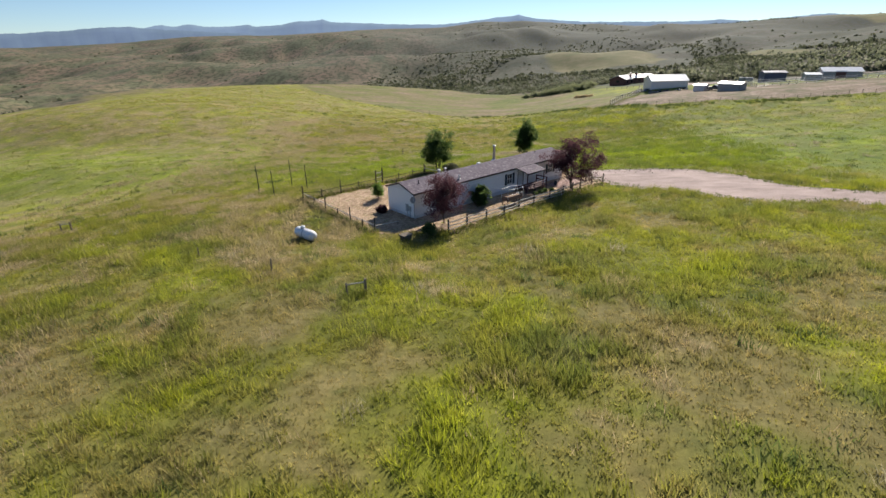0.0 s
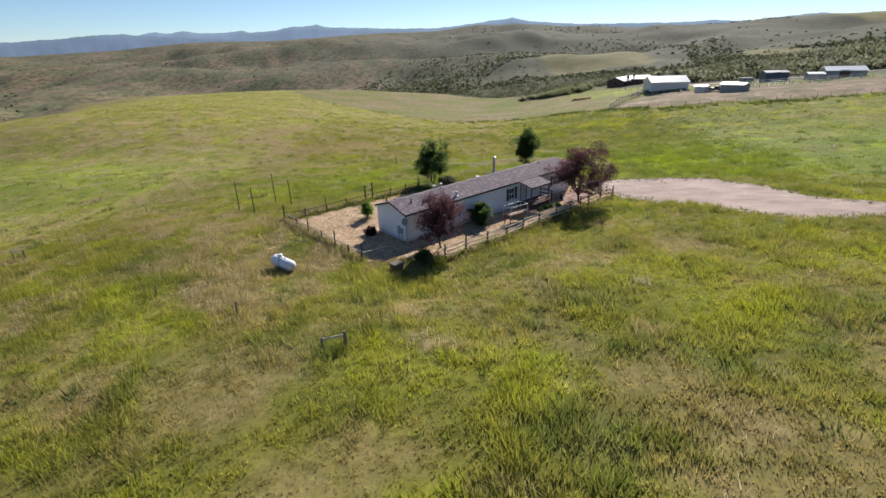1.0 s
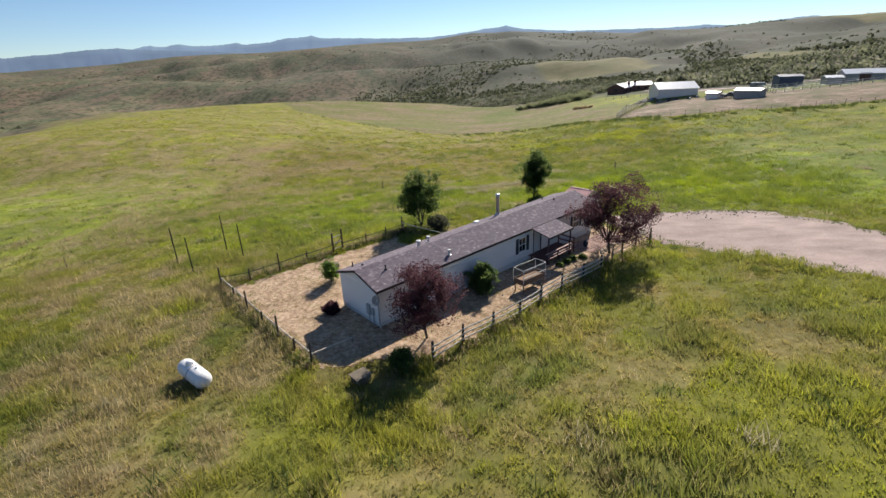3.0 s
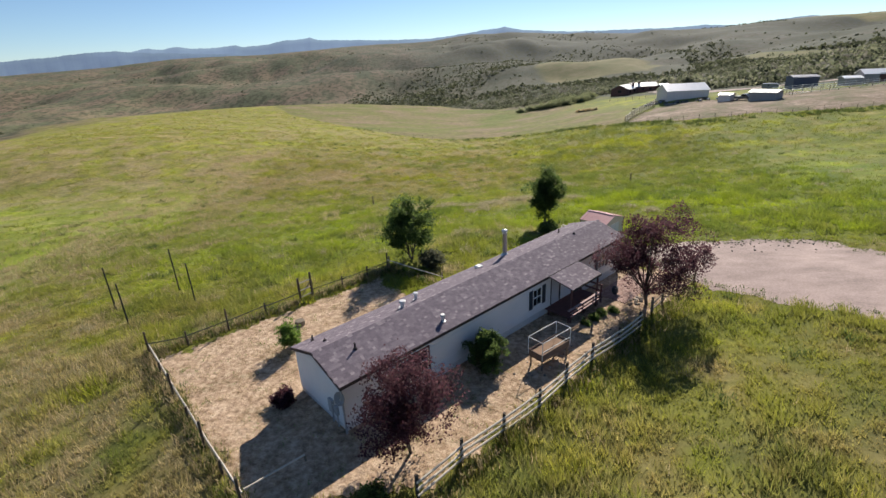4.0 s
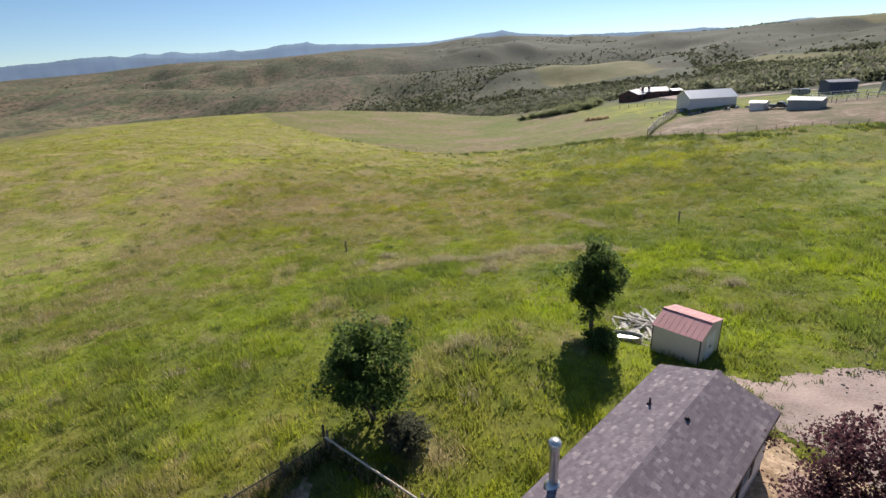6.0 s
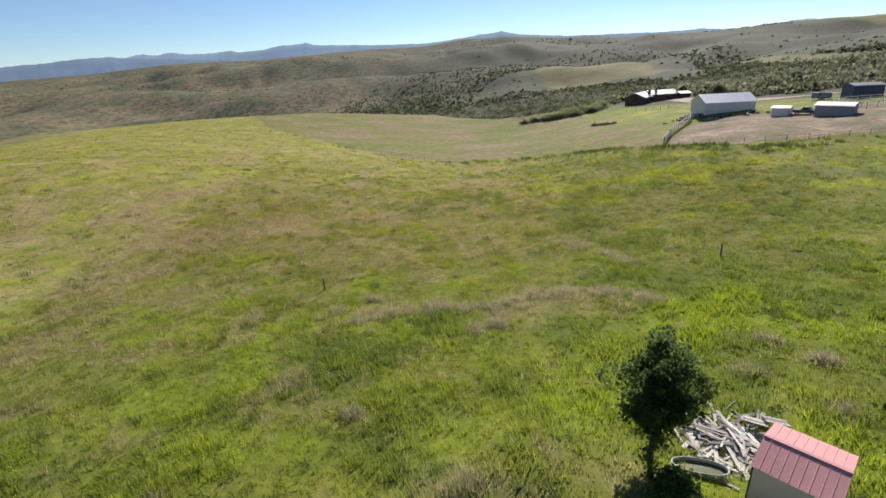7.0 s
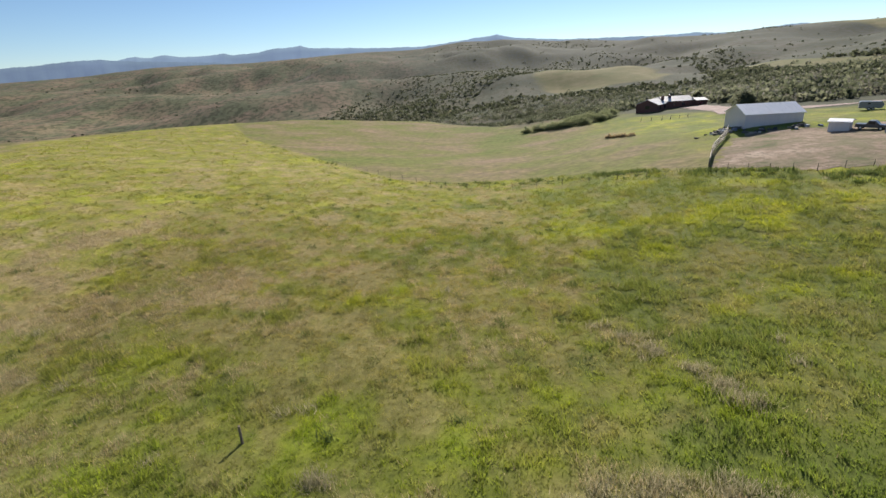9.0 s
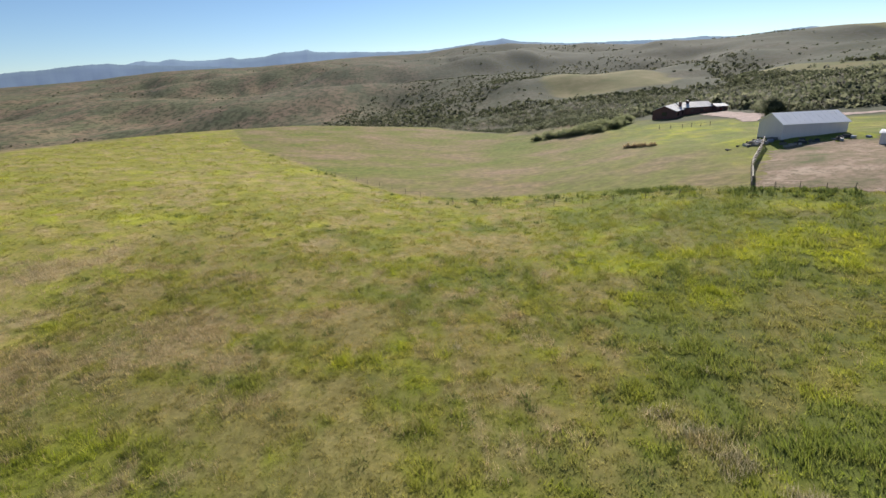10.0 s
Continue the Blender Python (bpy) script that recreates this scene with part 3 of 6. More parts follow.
def build_range(outline, near, deep, mat, label):
    """A far range: its crest follows the outline, with spurs on its face."""
    az = np.radians(np.linspace(outline[0][0], outline[-1][0], 1200))
    deg = np.degrees(az)
    edge = np.interp(deg, *zip(*outline))
    ragged = sum(np.sin(deg * f + p) * a for f, p, a in ((2.3, 1.1, 0.014), (5.1, 2.2, 0.012), (11, 0.7, 0.010), (23, 1.9, 0.008)))
    rows = []
    for k, (at, part_up) in enumerate(((0.0, 0.0), (0.3, 0.35), (0.6, 0.68), (0.85, 0.9), (1.0, 1.0), (1.25, 0.5))):
        r = near + deep * at
        up = 17 + r * np.tan(np.radians(edge + ragged * (part_up == 1.0)))
        spur = (9 * np.sin(deg * 1.1 + 0.4 * k) * np.sin(deg * 0.37 + 0.5 * k) + 5 * np.abs(np.sin(deg * 2.3 + 0.3 * k))) * (0 < part_up < 0.8)
        rows.append(np.stack([r * np.sin(az), 45 + r * np.cos(az), -120 + (up + 120) * part_up + spur], -1))
    n = len(az)
    i, j = np.meshgrid(np.arange(len(rows) - 1), np.arange(n - 1), indexing="ij")
    a = i * n + j
    me = quick_mesh("backdrop", np.concatenate(rows), np.stack([a, a + 1, a + n + 1, a + n], -1).reshape(-1, 4), mat, True)
    return tagged(new("backdrop", me), label, "mountains", kind="structure")


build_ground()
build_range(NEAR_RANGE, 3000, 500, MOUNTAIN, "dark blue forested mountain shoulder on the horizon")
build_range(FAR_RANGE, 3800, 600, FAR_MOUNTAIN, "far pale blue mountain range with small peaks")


def sheet(name, inside, bounds, cell, lift, mat, label, category, rise=None):
    """A patch of another surface that follows the ground, with a ragged edge."""
    x0, y0, x1, y1 = bounds
    nx, ny = int((x1 - x0) / cell), int((y1 - y0) / cell)
    gx, gy = np.meshgrid(x0 + cell * np.arange(nx + 1), y0 + cell * np.arange(ny + 1), indexing="ij")
    rng = np.random.RandomState(len(name))
    gx, gy = gx + rng.uniform(-0.3, 0.3, gx.shape) * cell, gy + rng.uniform(-0.3, 0.3, gy.shape) * cell
    keep = inside(gx[:-1, :-1] + cell / 2, gy[:-1, :-1] + cell / 2)
    z = ground_height(gx, gy) + lift + (rise(gx, gy) if rise else 0)
    i, j = np.nonzero(keep)
    a = i * (ny + 1) + j
    faces = np.stack([a, a + ny + 1, a + ny + 2, a + 1], -1)
    used, back = np.unique(faces, return_inverse=True)
    verts = np.stack([gx, gy, z], -1).reshape(-1, 3)[used]
    return tagged(new(name, quick_mesh(name, verts, back.reshape(-1, 4), mat, True)), label, category, kind="structure")


def house_frame(x, y):
    return (x - O.x) * U.x + (y - O.y) * U.y, (x - O.x) * V.x + (y - O.y) * V.y


def in_polygon(x, y, corners):
    hit = np.zeros(np.shape(x), dtype=bool)
    for (ax, ay), (bx, by) in zip(corners, corners[1:] + corners[:1]):
        if ay != by:
            hit ^= ((ay > y) != (by > y)) & (x < (bx - ax) * (y - ay) / (by - ay) + ax)
    return hit


DRIVE = [(14, 64.5), (14.5, 68), (20, 69.5), (26, 69.5), (30.5, 69), (34.5, 63.5), (36.5, 56.5), (40.5, 52), (55, 43), (80, 30), (78, 24), (52, 38), (37, 48), (30.3, 47.8), (26, 51), (22.5, 55.2), (19.5, 57.8), (17, 60)]
CORRAL = [(40.8, 163.2), (51, 152.8), (61, 150.6), (85, 145.6), (125, 143.6), (150, 170), (110, 186), (60, 190), (55, 186)]


def in_yard(x, y):
    u, v = house_frame(x, y)
    u, v = u + 0.35 * waves(x, y, 2.0, 41), v + 0.3 * waves(x, y, 1.7, 42)
    return (u > -4.5) & (u < 26) & (v > -4.5) & (v > -1.0 - 0.72 * (u + 4.5)) & (v < np.where(u < 10.5, 12.6, 3.0))


def in_drive(x, y):
    return in_polygon(x + 0.5 * waves(x, y, 3, 43), y + 0.5 * waves(x, y, 2.4, 44), DRIVE)


def in_corral(x, y):
    return in_polygon(x + 0.8 * waves(x, y, 8, 45), y + 0.8 * waves(x, y, 8, 46), CORRAL)


sheet("yard", in_yard, (-20, 36, 26, 72), 0.25, 0.03, STRAW, "dry straw-coloured yard with patches of bare earth", "yard")
sheet("road", in_drive, (8, 22, 84, 74), 0.2, 0.02, GRAVEL, "pinkish gravel driveway and turning place with weedy edges", "driveway")
sheet("corral_ground", in_corral, (34, 132, 160, 198), 1.2, 0.05, DIRT, "bare trampled pinkish dirt of a corral", "corral")


# ---- the house ----
LENGTH, WIDTH, EAVE, RIDGE = 24.0, 4.5, 2.65, 3.4
house_turn = math.degrees(math.atan2(U.y, U.x))
house = thing("mobile_home", (O.x, O.y, YARD), house_turn, "long white mobile home with a dark shingle roof and shaded front", "house")


def wall_with_openings(name, length, height, openings, m, bottom=0.0):
    """A wall 0.12 m thick with holes, of horizontal lap boards; openings are (start, end, low, high)."""
    bm = bmesh.new()
    cuts = sorted({0.0, length, *(v for o in openings for v in o[:2])})
    levels = sorted({bottom, height, *(v for o in openings for v in o[2:])})
    for a, b in zip(cuts, cuts[1:]):
        for c, d in zip(levels, levels[1:]):
            if not any(o[0] <= (a + b) / 2 <= o[1] and o[2] <= (c + d) / 2 <= o[3] for o in openings):
                box(bm, (a, 0.012, c), (b, 0.12, d), m=m)
                k = math.floor(c / 0.2)
                while k * 0.2 < d:
                    lo, hi = max(c, k * 0.2), min(d, k * 0.2 + 0.2)
                    if hi - lo > 0.02:
                        f = [bm.verts.new(m @ Vector(p)) for p in ((a, -0.006, lo), (b, -0.006, lo), (b, 0.011, hi), (a, 0.011, hi))]
                        bm.faces.new(f)
                        g = [bm.verts.new(m @ Vector(p)) for p in ((a, 0.011, lo), (b, 0.011, lo), (b, -0.006, lo), (a, -0.006, lo))]
                        bm.faces.new(g)
                    k += 1
    bmesh.ops.recalc_face_normals(bm, faces=bm.faces[:])
    return part(name, bm, SIDING, house)


def window(u0, u1, low, high, m, shutters=True):
    w = bmesh.new()
    for lo, hi in (((u0, -0.03, low), (u0 + 0.06, 0.06, high)), ((u1 - 0.06, -0.03, low), (u1, 0.06, high)), ((u0 + 0.06, -0.03, low), (u1 - 0.06, 0.06, low + 0.06)),
                   ((u0 + 0.06, -0.03, high - 0.06), (u1 - 0.06, 0.06, high)), ((u0 + 0.06, -0.02, (low + high) / 2 - 0.025), (u1 - 0.06, 0.05, (low + high) / 2 + 0.025)), (((u0 + u1) / 2 - 0.015, 0.0, low + 0.06), ((u0 + u1) / 2 + 0.015, 0.03, high - 0.06))):
        box(w, lo, hi, 0.006, m)
    frame_ob = part("window", w, WHITE_PAINT, house, "white vinyl window with dark glass")
    for lo, hi in ((low + 0.06, (low + high) / 2 - 0.025), ((low + high) / 2 + 0.025, high - 0.06)):
        part("pane", box(bmesh.new(), (u0 + 0.06, 0.032, lo), (u1 - 0.06, 0.04, hi), 0, m), GLASS_DARK, frame_ob)
    if shutters:
        for a in (u0 - 0.36, u1 + 0.02):
            b = bmesh.new()
            box(b, (a, -0.035, low - 0.03), (a + 0.34, -0.012, high + 0.03), 0.005, m)
            for k in range(9):
                z = low + 0.06 + k * (high - low - 0.12) / 9
                box(b, (a + 0.04, -0.05, z), (a + 0.30, -0.034, z + 0.07), 0, m)
            part("shutter", b, SHUTTER, house, "dark blue-grey louvred shutter")


SHUTTER = plain("shutter_paint", (0.035, 0.045, 0.06), 0.6, vary=0.15)
SKIRT = plain("grey_skirting", (0.60, 0.60, 0.60), 0.7, vary=0.1)
DECK = plain("red_stained_deck", (0.15, 0.072, 0.065), 0.8, vary=0.3, size=0.3, fine=0.03)
# paler copy of the deck's red, for the sunlight on the rails
SUNLIT_RAIL = plain("sunlit_red_rail", (0.40, 0.27, 0.25), 0.8, vary=0.25, size=0.3, fine=0.03)
BRICK = tinted("pink_paving_brick", (0.0, 0.30, 0.19, 0.16), (0.5, 0.38, 0.25, 0.21), (1.0, 0.45, 0.32, 0.27))
DOOR_PAINT = plain("door_paint", (0.55, 0.56, 0.58), 0.5, vary=0.06)
PVC = plain("white_pvc_pipe", (0.75, 0.74, 0.70), 0.4, vary=0.08, bump=0)


def house_walls():
    front = Matrix.Translation((0.12, 0.16, 0))
    back = Matrix.Translation((LENGTH - 0.12, WIDTH - 0.16, 0)) @ Matrix.Rotation(math.pi, 4, "Z")
    near = Matrix.Translation((0.12, WIDTH - 0.16, 0)) @ Matrix.Rotation(-math.pi / 2, 4, "Z")
    far = Matrix.Translation((LENGTH - 0.12, 0.16, 0)) @ Matrix.Rotation(math.pi / 2, 4, "Z")
    length, depth = LENGTH - 0.24, WIDTH - 0.32
    holes = [(3.0, 4.9, 0.95, 2.2), (13.25, 14.15, 0.95, 2.15), (15.15, 16.05, 0.45, 2.45), (20.6, 21.6, 1.0, 2.1)]
    wall_with_openings("wall", length, EAVE, holes, front, 0.45)
    wall_with_openings("wall", length, EAVE, [(4.0, 5.0, 1.1, 2.1), (11.0, 12.0, 1.1, 2.1)], back, 0.45)
    for m in (near, far):
        wall_with_openings("wall", depth, EAVE, [], m, 0.45)
        g = bmesh.new()
        c = [g.verts.new(m @ Vector(p)) for p in ((0, 0.0, EAVE), (depth, 0.0, EAVE), (depth / 2, 0.0, RIDGE - 0.08), (0, 0.12, EAVE), (depth, 0.12, EAVE), (depth / 2, 0.12, RIDGE - 0.08))]
        for f in ((0, 1, 2), (5, 4, 3), (0, 3, 4, 1), (1, 4, 5, 2), (2, 5, 3, 0)):
            g.faces.new([c[k] for k in f])
        bmesh.ops.recalc_face_normals(g, faces=g.faces[:])
        part("gable", g, SIDING, house)
    for m, n in ((front, length), (back, length), (near, depth), (far, depth)):
        b = bmesh.new()
        box(b, (0.02, 0.03, -0.35), (n - 0.02, 0.11, 0.449), 0, m)
        k = 0.0
        while k < n - 0.3:
            box(b, (k + 0.02, 0.018, -0.3), (k + 0.10, 0.03, 0.445), 0, m)
            k += 0.3
        part("skirting", b, SKIRT, house)
    window(*holes[0], front, False)
    f = bmesh.new()
    for lo, hi in (((2.9, -0.025, 0.85), (3.0, 0.02, 2.3)), ((4.9, -0.025, 0.85), (5.0, 0.02, 2.3)), ((3.0, -0.025, 0.85), (4.9, 0.02, 0.95)), ((3.0, -0.025, 2.2), (4.9, 0.02, 2.3))):
        box(f, lo, hi, 0.004, front)
    part("window_trim", f, DECK, house, "brown wooden window surround")
    window(*holes[1], front, True)
    window(*holes[3], front, True)
    window(4.0, 5.0, 1.1, 2.1, back, False)
    window(11.0, 12.0, 1.1, 2.1, back, False)
    d = bmesh.new()
    box(d, (15.16, 0.03, 0.46), (16.04, 0.075, 2.44), 0.004, front)
    for lo, hi in ((0.6, 1.3), (1.45, 2.3)):
        box(d, (15.3, 0.018, lo), (15.9, 0.032, hi), 0.006, front)
    door = part("door", d, DOOR_PAINT, house, "white panelled front door in shade")
    part("handle", tube(bmesh.new(), [front @ Vector((15.94, 0.03, 1.35)), front @ Vector((15.94, -0.03, 1.35))], 0.03, 8), GALVANIZED, door)
    f = bmesh.new()
    for lo, hi in (((15.07, -0.02, 0.45), (15.15, 0.05, 2.53)), ((16.05, -0.02, 0.45), (16.13, 0.05, 2.53)), ((15.15, -0.02, 2.45), (16.05, 0.05, 2.53))):
        box(f, lo, hi, 0.004, front)
    part("door_frame", f, TRIM_DARK, house)
    # roof deck, fascia and drip edge
    for side in (0, 1):
        b = bmesh.new()
        v0, v1 = (0.0, WIDTH / 2) if side == 0 else (WIDTH, WIDTH / 2)
        for z in (0.0, -0.05):
            for u in (0, LENGTH):
                b.verts.new((u, v0, EAVE + z + 0.03)), b.verts.new((u, v1, RIDGE + z))
        b.verts.ensure_lookup_table()
        w = b.verts
        for q in ((0, 2, 3, 1), (4, 5, 7, 6), (0, 4, 6, 2), (0, 1, 5, 4), (2, 6, 7, 3), (1, 3, 7, 5)):
            b.faces.new([w[k] for k in q])
        bmesh.ops.recalc_face_normals(b, faces=b.faces[:])
        part("roof_deck", b, SHINGLE, house)
        g = bmesh.new()
        v = -0.022 if side == 0 else WIDTH + 0.002
        box(g, (-0.02, v, EAVE - 0.13), (LENGTH + 0.02, v + 0.02, EAVE + 0.035), 0.003)
        part("fascia", g, TRIM_DARK, house, "dark brown fascia board")
    for u in (-0.022, LENGTH + 0.002):
        for a, b in (((0, EAVE), (WIDTH / 2, RIDGE)), ((WIDTH, EAVE), (WIDTH / 2, RIDGE))):
            g = bmesh.new()
            pts = [(u, a[0], a[1] - 0.12), (u, b[0], b[1] - 0.15), (u, b[0], b[1] + 0.0), (u, a[0], a[1] + 0.03)]
            lo = [g.verts.new(p) for p in pts]
            hi = [g.verts.new((p[0] + 0.02, p[1], p[2])) for p in pts]
            g.faces.new(lo), g.faces.new(hi[::-1])
            for k in range(4):
                g.faces.new((lo[k], lo[(k + 1) % 4], hi[(k + 1) % 4], hi[k]))
            bmesh.ops.recalc_face_normals(g, faces=g.faces[:])
            part("rake_board", g, TRIM_DARK, house, "dark brown rake board")
    g = bmesh.new()
    box(g, (0.12, 0.0, EAVE - 0.14), (LENGTH - 0.12, 0.16, EAVE - 0.12))
    part("soffit", g, WHITE_PAINT, house)


house_walls()


def shingle_mesh(width, bm=None):
    """One tab: a thin slab, lower edge thicker."""
    bm = bm or bmesh.new()
    box(bm, (0.003, 0, 0), (width - 0.003, 0.19, 0.004))
    return bm


def slope_pose(u, run, side, total_run, rise):
    """A place on the roof's slope, run metres up from the eave."""
    ang = math.atan2(rise, total_run)
    v, z = run * math.cos(ang), run * math.sin(ang)
    if side == 0:
        return Matrix.Translation((u, v, EAVE + 0.034 + z)) @ Matrix.Rotation(ang, 4, "X")
    return Matrix.Translation((u, WIDTH - v, EAVE + 0.034 + z)) @ Matrix.Rotation(math.pi, 4, "Z") @ Matrix.Rotation(ang, 4, "X")


def lay_shingles():
    rng = random.Random(5)
    kinds = []
    for w in (0.15, 0.2, 0.27):
        me = bpy.data.meshes.new("shingle")
        b = shingle_mesh(w)
        b.to_mesh(me)
        b.free()
        me.materials.append(SHINGLE)
        kinds.append((w, me))
    rise, half = RIDGE - EAVE - 0.03, WIDTH / 2
    slope = math.hypot(rise, half)
    verts, faces, singles = [], [], 0
    corner = [(0.004, 0, 0), (1, 0, 0), (1, 0.19, 0), (0.004, 0.19, 0), (0.004, 0, 0.004), (1, 0, 0.004), (1, 0.19, 0.003), (0.004, 0.19, 0.003)]
    quads = [(4, 5, 6, 7), (0, 1, 5, 4), (1, 2, 6, 5), (3, 0, 4, 7)]
    for side in (0, 1):
        for row in range(int(slope / 0.14)):
            u = -0.1 * (row % 3)
            while u < LENGTH - 0.02:
                w, me = kinds[rng.randrange(3)]
                start, end = max(u, 0.0), min(u + w, LENGTH)
                lift = rng.uniform(0.0, 0.0012)
                x = start if side == 0 else start + (end - start)
                m = slope_pose(x, row * 0.14, side, half, rise) @ Matrix.Translation((0, 0, 0.004 + lift)) @ Matrix.Rotation(radians(-0.5), 4, "X")
                if side == 0 and 14.0 < u < 19.6 and row % 2 == 0 and singles < 290 and end - start == w:
                    ob = new("shingle", me)
                    ob.parent = house
                    ob.matrix_basis = m
                    singles += 1
                else:
                    base = len(verts)
                    verts.extend(m @ Vector((min(p[0], 1) * (end - start - 0.004) if p[0] == 1 else p[0], p[1], p[2])) for p in corner)
                    faces.extend([tuple(base + k for k in q) for q in quads])
                u += w
    me = quick_mesh("shingles", [tuple(v) for v in verts], faces, SHINGLE)
    ob = tagged(new("shingles", me), kind="stuff")
    ob.parent = house
    b = bmesh.new()
    k = 0.0
    while k < LENGTH - 0.1:
        for side in (-1, 1):
            m = Matrix.Translation((k, WIDTH / 2, RIDGE + 0.008 + 0.003 * rng.random())) @ Matrix.Rotation(-side * math.atan2(rise, half), 4, "X")
            box(b, (0, 0, 0), (0.36, side * 0.15, 0.006), 0, m)
        k += 0.25
    part("ridge_cap", b, SHINGLE, house)


def roof_point(u, v):
    return EAVE + 0.045 + (RIDGE - EAVE - 0.03) * min(v, WIDTH - v) / (WIDTH / 2)


def ring_profile(bm, at, profile, sides=14):
    """A turned body round a vertical axis: profile is (radius, height) from the bottom up."""
    rows = [[bm.verts.new((at[0] + r * math.cos(6.2832 * k / sides), at[1] + r * math.sin(6.2832 * k / sides), at[2] + h)) for k in range(sides)] for r, h in profile]
    for a, b in zip(rows, rows[1:]):
        for k in range(sides):
            bm.faces.new((a[k], a[(k + 1) % sides], b[(k + 1) % sides], b[k]))
    bm.faces.new(rows[-1])
    bm.faces.new(rows[0][::-1])
    return bm


VENT_PAINT = plain("dull_white_metal", (0.62, 0.61, 0.60), 0.5, 0.2, vary=0.1, bump=0)


def roof_fittings():
    u, v = 15.3, 4.0
    z = roof_point(u, v)
    pipe = part("chimney", ring_profile(bmesh.new(), (u, v, z - 0.2), [(0.15, 0), (0.15, 1.72), (0.155, 1.72), (0.155, 1.76), (0.13, 1.76)]), GALVANIZED, house, "tall galvanized stove pipe chimney", True)
    part("cap", ring_profile(bmesh.new(), (u, v, z + 1.56), [(0.12, 0), (0.12, 0.08), (0.20, 0.08), (0.21, 0.11), (0.19, 0.2), (0.05, 0.25)]), GALVANIZED, pipe, "", True)
    part("collar", ring_profile(bmesh.new(), (u, v, z - 0.06), [(0.30, 0), (0.30, 0.05), (0.2, 0.13), (0.165, 0.2)]), GALVANIZED, pipe, "", True)
    for u, v, r, h in ((5.6, 2.75, 0.14, 0.32), (6.75, 3.05, 0.11, 0.34), (6.5, 0.62, 0.10, 0.3)):
        z = roof_point(u, v)
        part("roof_vent", ring_profile(bmesh.new(), (u, v, z - 0.06), [(r * 1.7, 0), (r * 1.6, 0.04), (r * 0.8, 0.06), (r * 0.8, h), (r * 1.25, h), (r * 1.3, h + 0.09), (r * 1.0, h + 0.12)]), VENT_PAINT, house, "small round white-capped roof vent")
    z = roof_point(12.5, 3.75)
    part("roof_vent", box(bmesh.new(), (12.3, 3.55, z - 0.06), (12.72, 3.95, z + 0.12), 0.03), WHITE_PAINT, house, "low square white roof vent")
    for u, v, h in ((1.75, 1.4, 0.32), (0.9, 3.9, 0.3), (1.1, 3.0, 0.12), (20.8, 3.5, 0.28), (20.5, 2.05, 0.10)):
        z = roof_point(u, v)
        b = tube(bmesh.new(), [(u, v, z - 0.1), (u, v, z + h)], 0.045, 8)
        ring_profile(b, (u, v, z - 0.05), [(0.12, 0), (0.1, 0.06), (0.06, 0.12)], 10)
        part("vent_pipe", b, TRIM_DARK, house, "short black plumbing vent pipe")
    # satellite dish and meter boxes on the near end wall
    b = bmesh.new()
    rows = []
    m = Matrix.Translation((0.02, 0.12, 2.08)) @ Matrix.Rotation(radians(-72), 4, "Y") @ Matrix.Rotation(radians(20), 4, "X")
    for r, h in ((0.02, 0), (0.12, 0.012), (0.24, 0.045), (0.31, 0.08), (0.32, 0.075), (0.24, 0.035), (0.12, 0.0), (0.02, -0.014)):
        rows.append([b.verts.new(m @ Vector((r * math.cos(k * 0.3927), 0.9 * r * math.sin(k * 0.3927), h))) for k in range(16)])
    for a, c in zip(rows, rows[1:] + rows[:1]):
        for k in range(16):
            b.faces.new((a[k], a[(k + 1) % 16], c[(k + 1) % 16], c[k]))
    bmesh.ops.recalc_face_normals(b, faces=b.faces[:])
    dish = part("satellite_dish", b, plain("dish_grey", (0.26, 0.26, 0.27), 0.5, vary=0.1), house, "round grey satellite dish", True)
    part("mast", tube(bmesh.new(), [(0.1, 0.13, 1.75), (0.02, 0.1, 1.85), (-0.02, 0.1, 2.06)], 0.025, 6), GALVANIZED, dish)
    part("feed_arm", tube(bmesh.new(), [(-0.02, 0.1, 1.82), (-0.4, 0.1, 2.0)], 0.014, 5), GALVANIZED, dish)
    meter = plain("meter_grey", (0.36, 0.37, 0.38), 0.5, vary=0.1)
    for v, w, lo, hi in ((1.0, 0.32, 0.75, 1.45), (0.6, 0.22, 0.85, 1.3)):
        b = box(bmesh.new(), (-0.02, v, lo), (0.118, v + w, hi), 0.01)
        mb = part("meter_box", b, meter, house, "grey electric meter box on the end wall")
        part("conduit", tube(bmesh.new(), [(0.06, v + w / 2, lo), (0.06, v + w / 2, -0.1)], 0.03, 6), meter, mb)
    part("downpipe", box(bmesh.new(), (0.02, 0.02, -0.1), (0.1, 0.09, EAVE - 0.1), 0.01), meter, house, "grey corner downpipe")


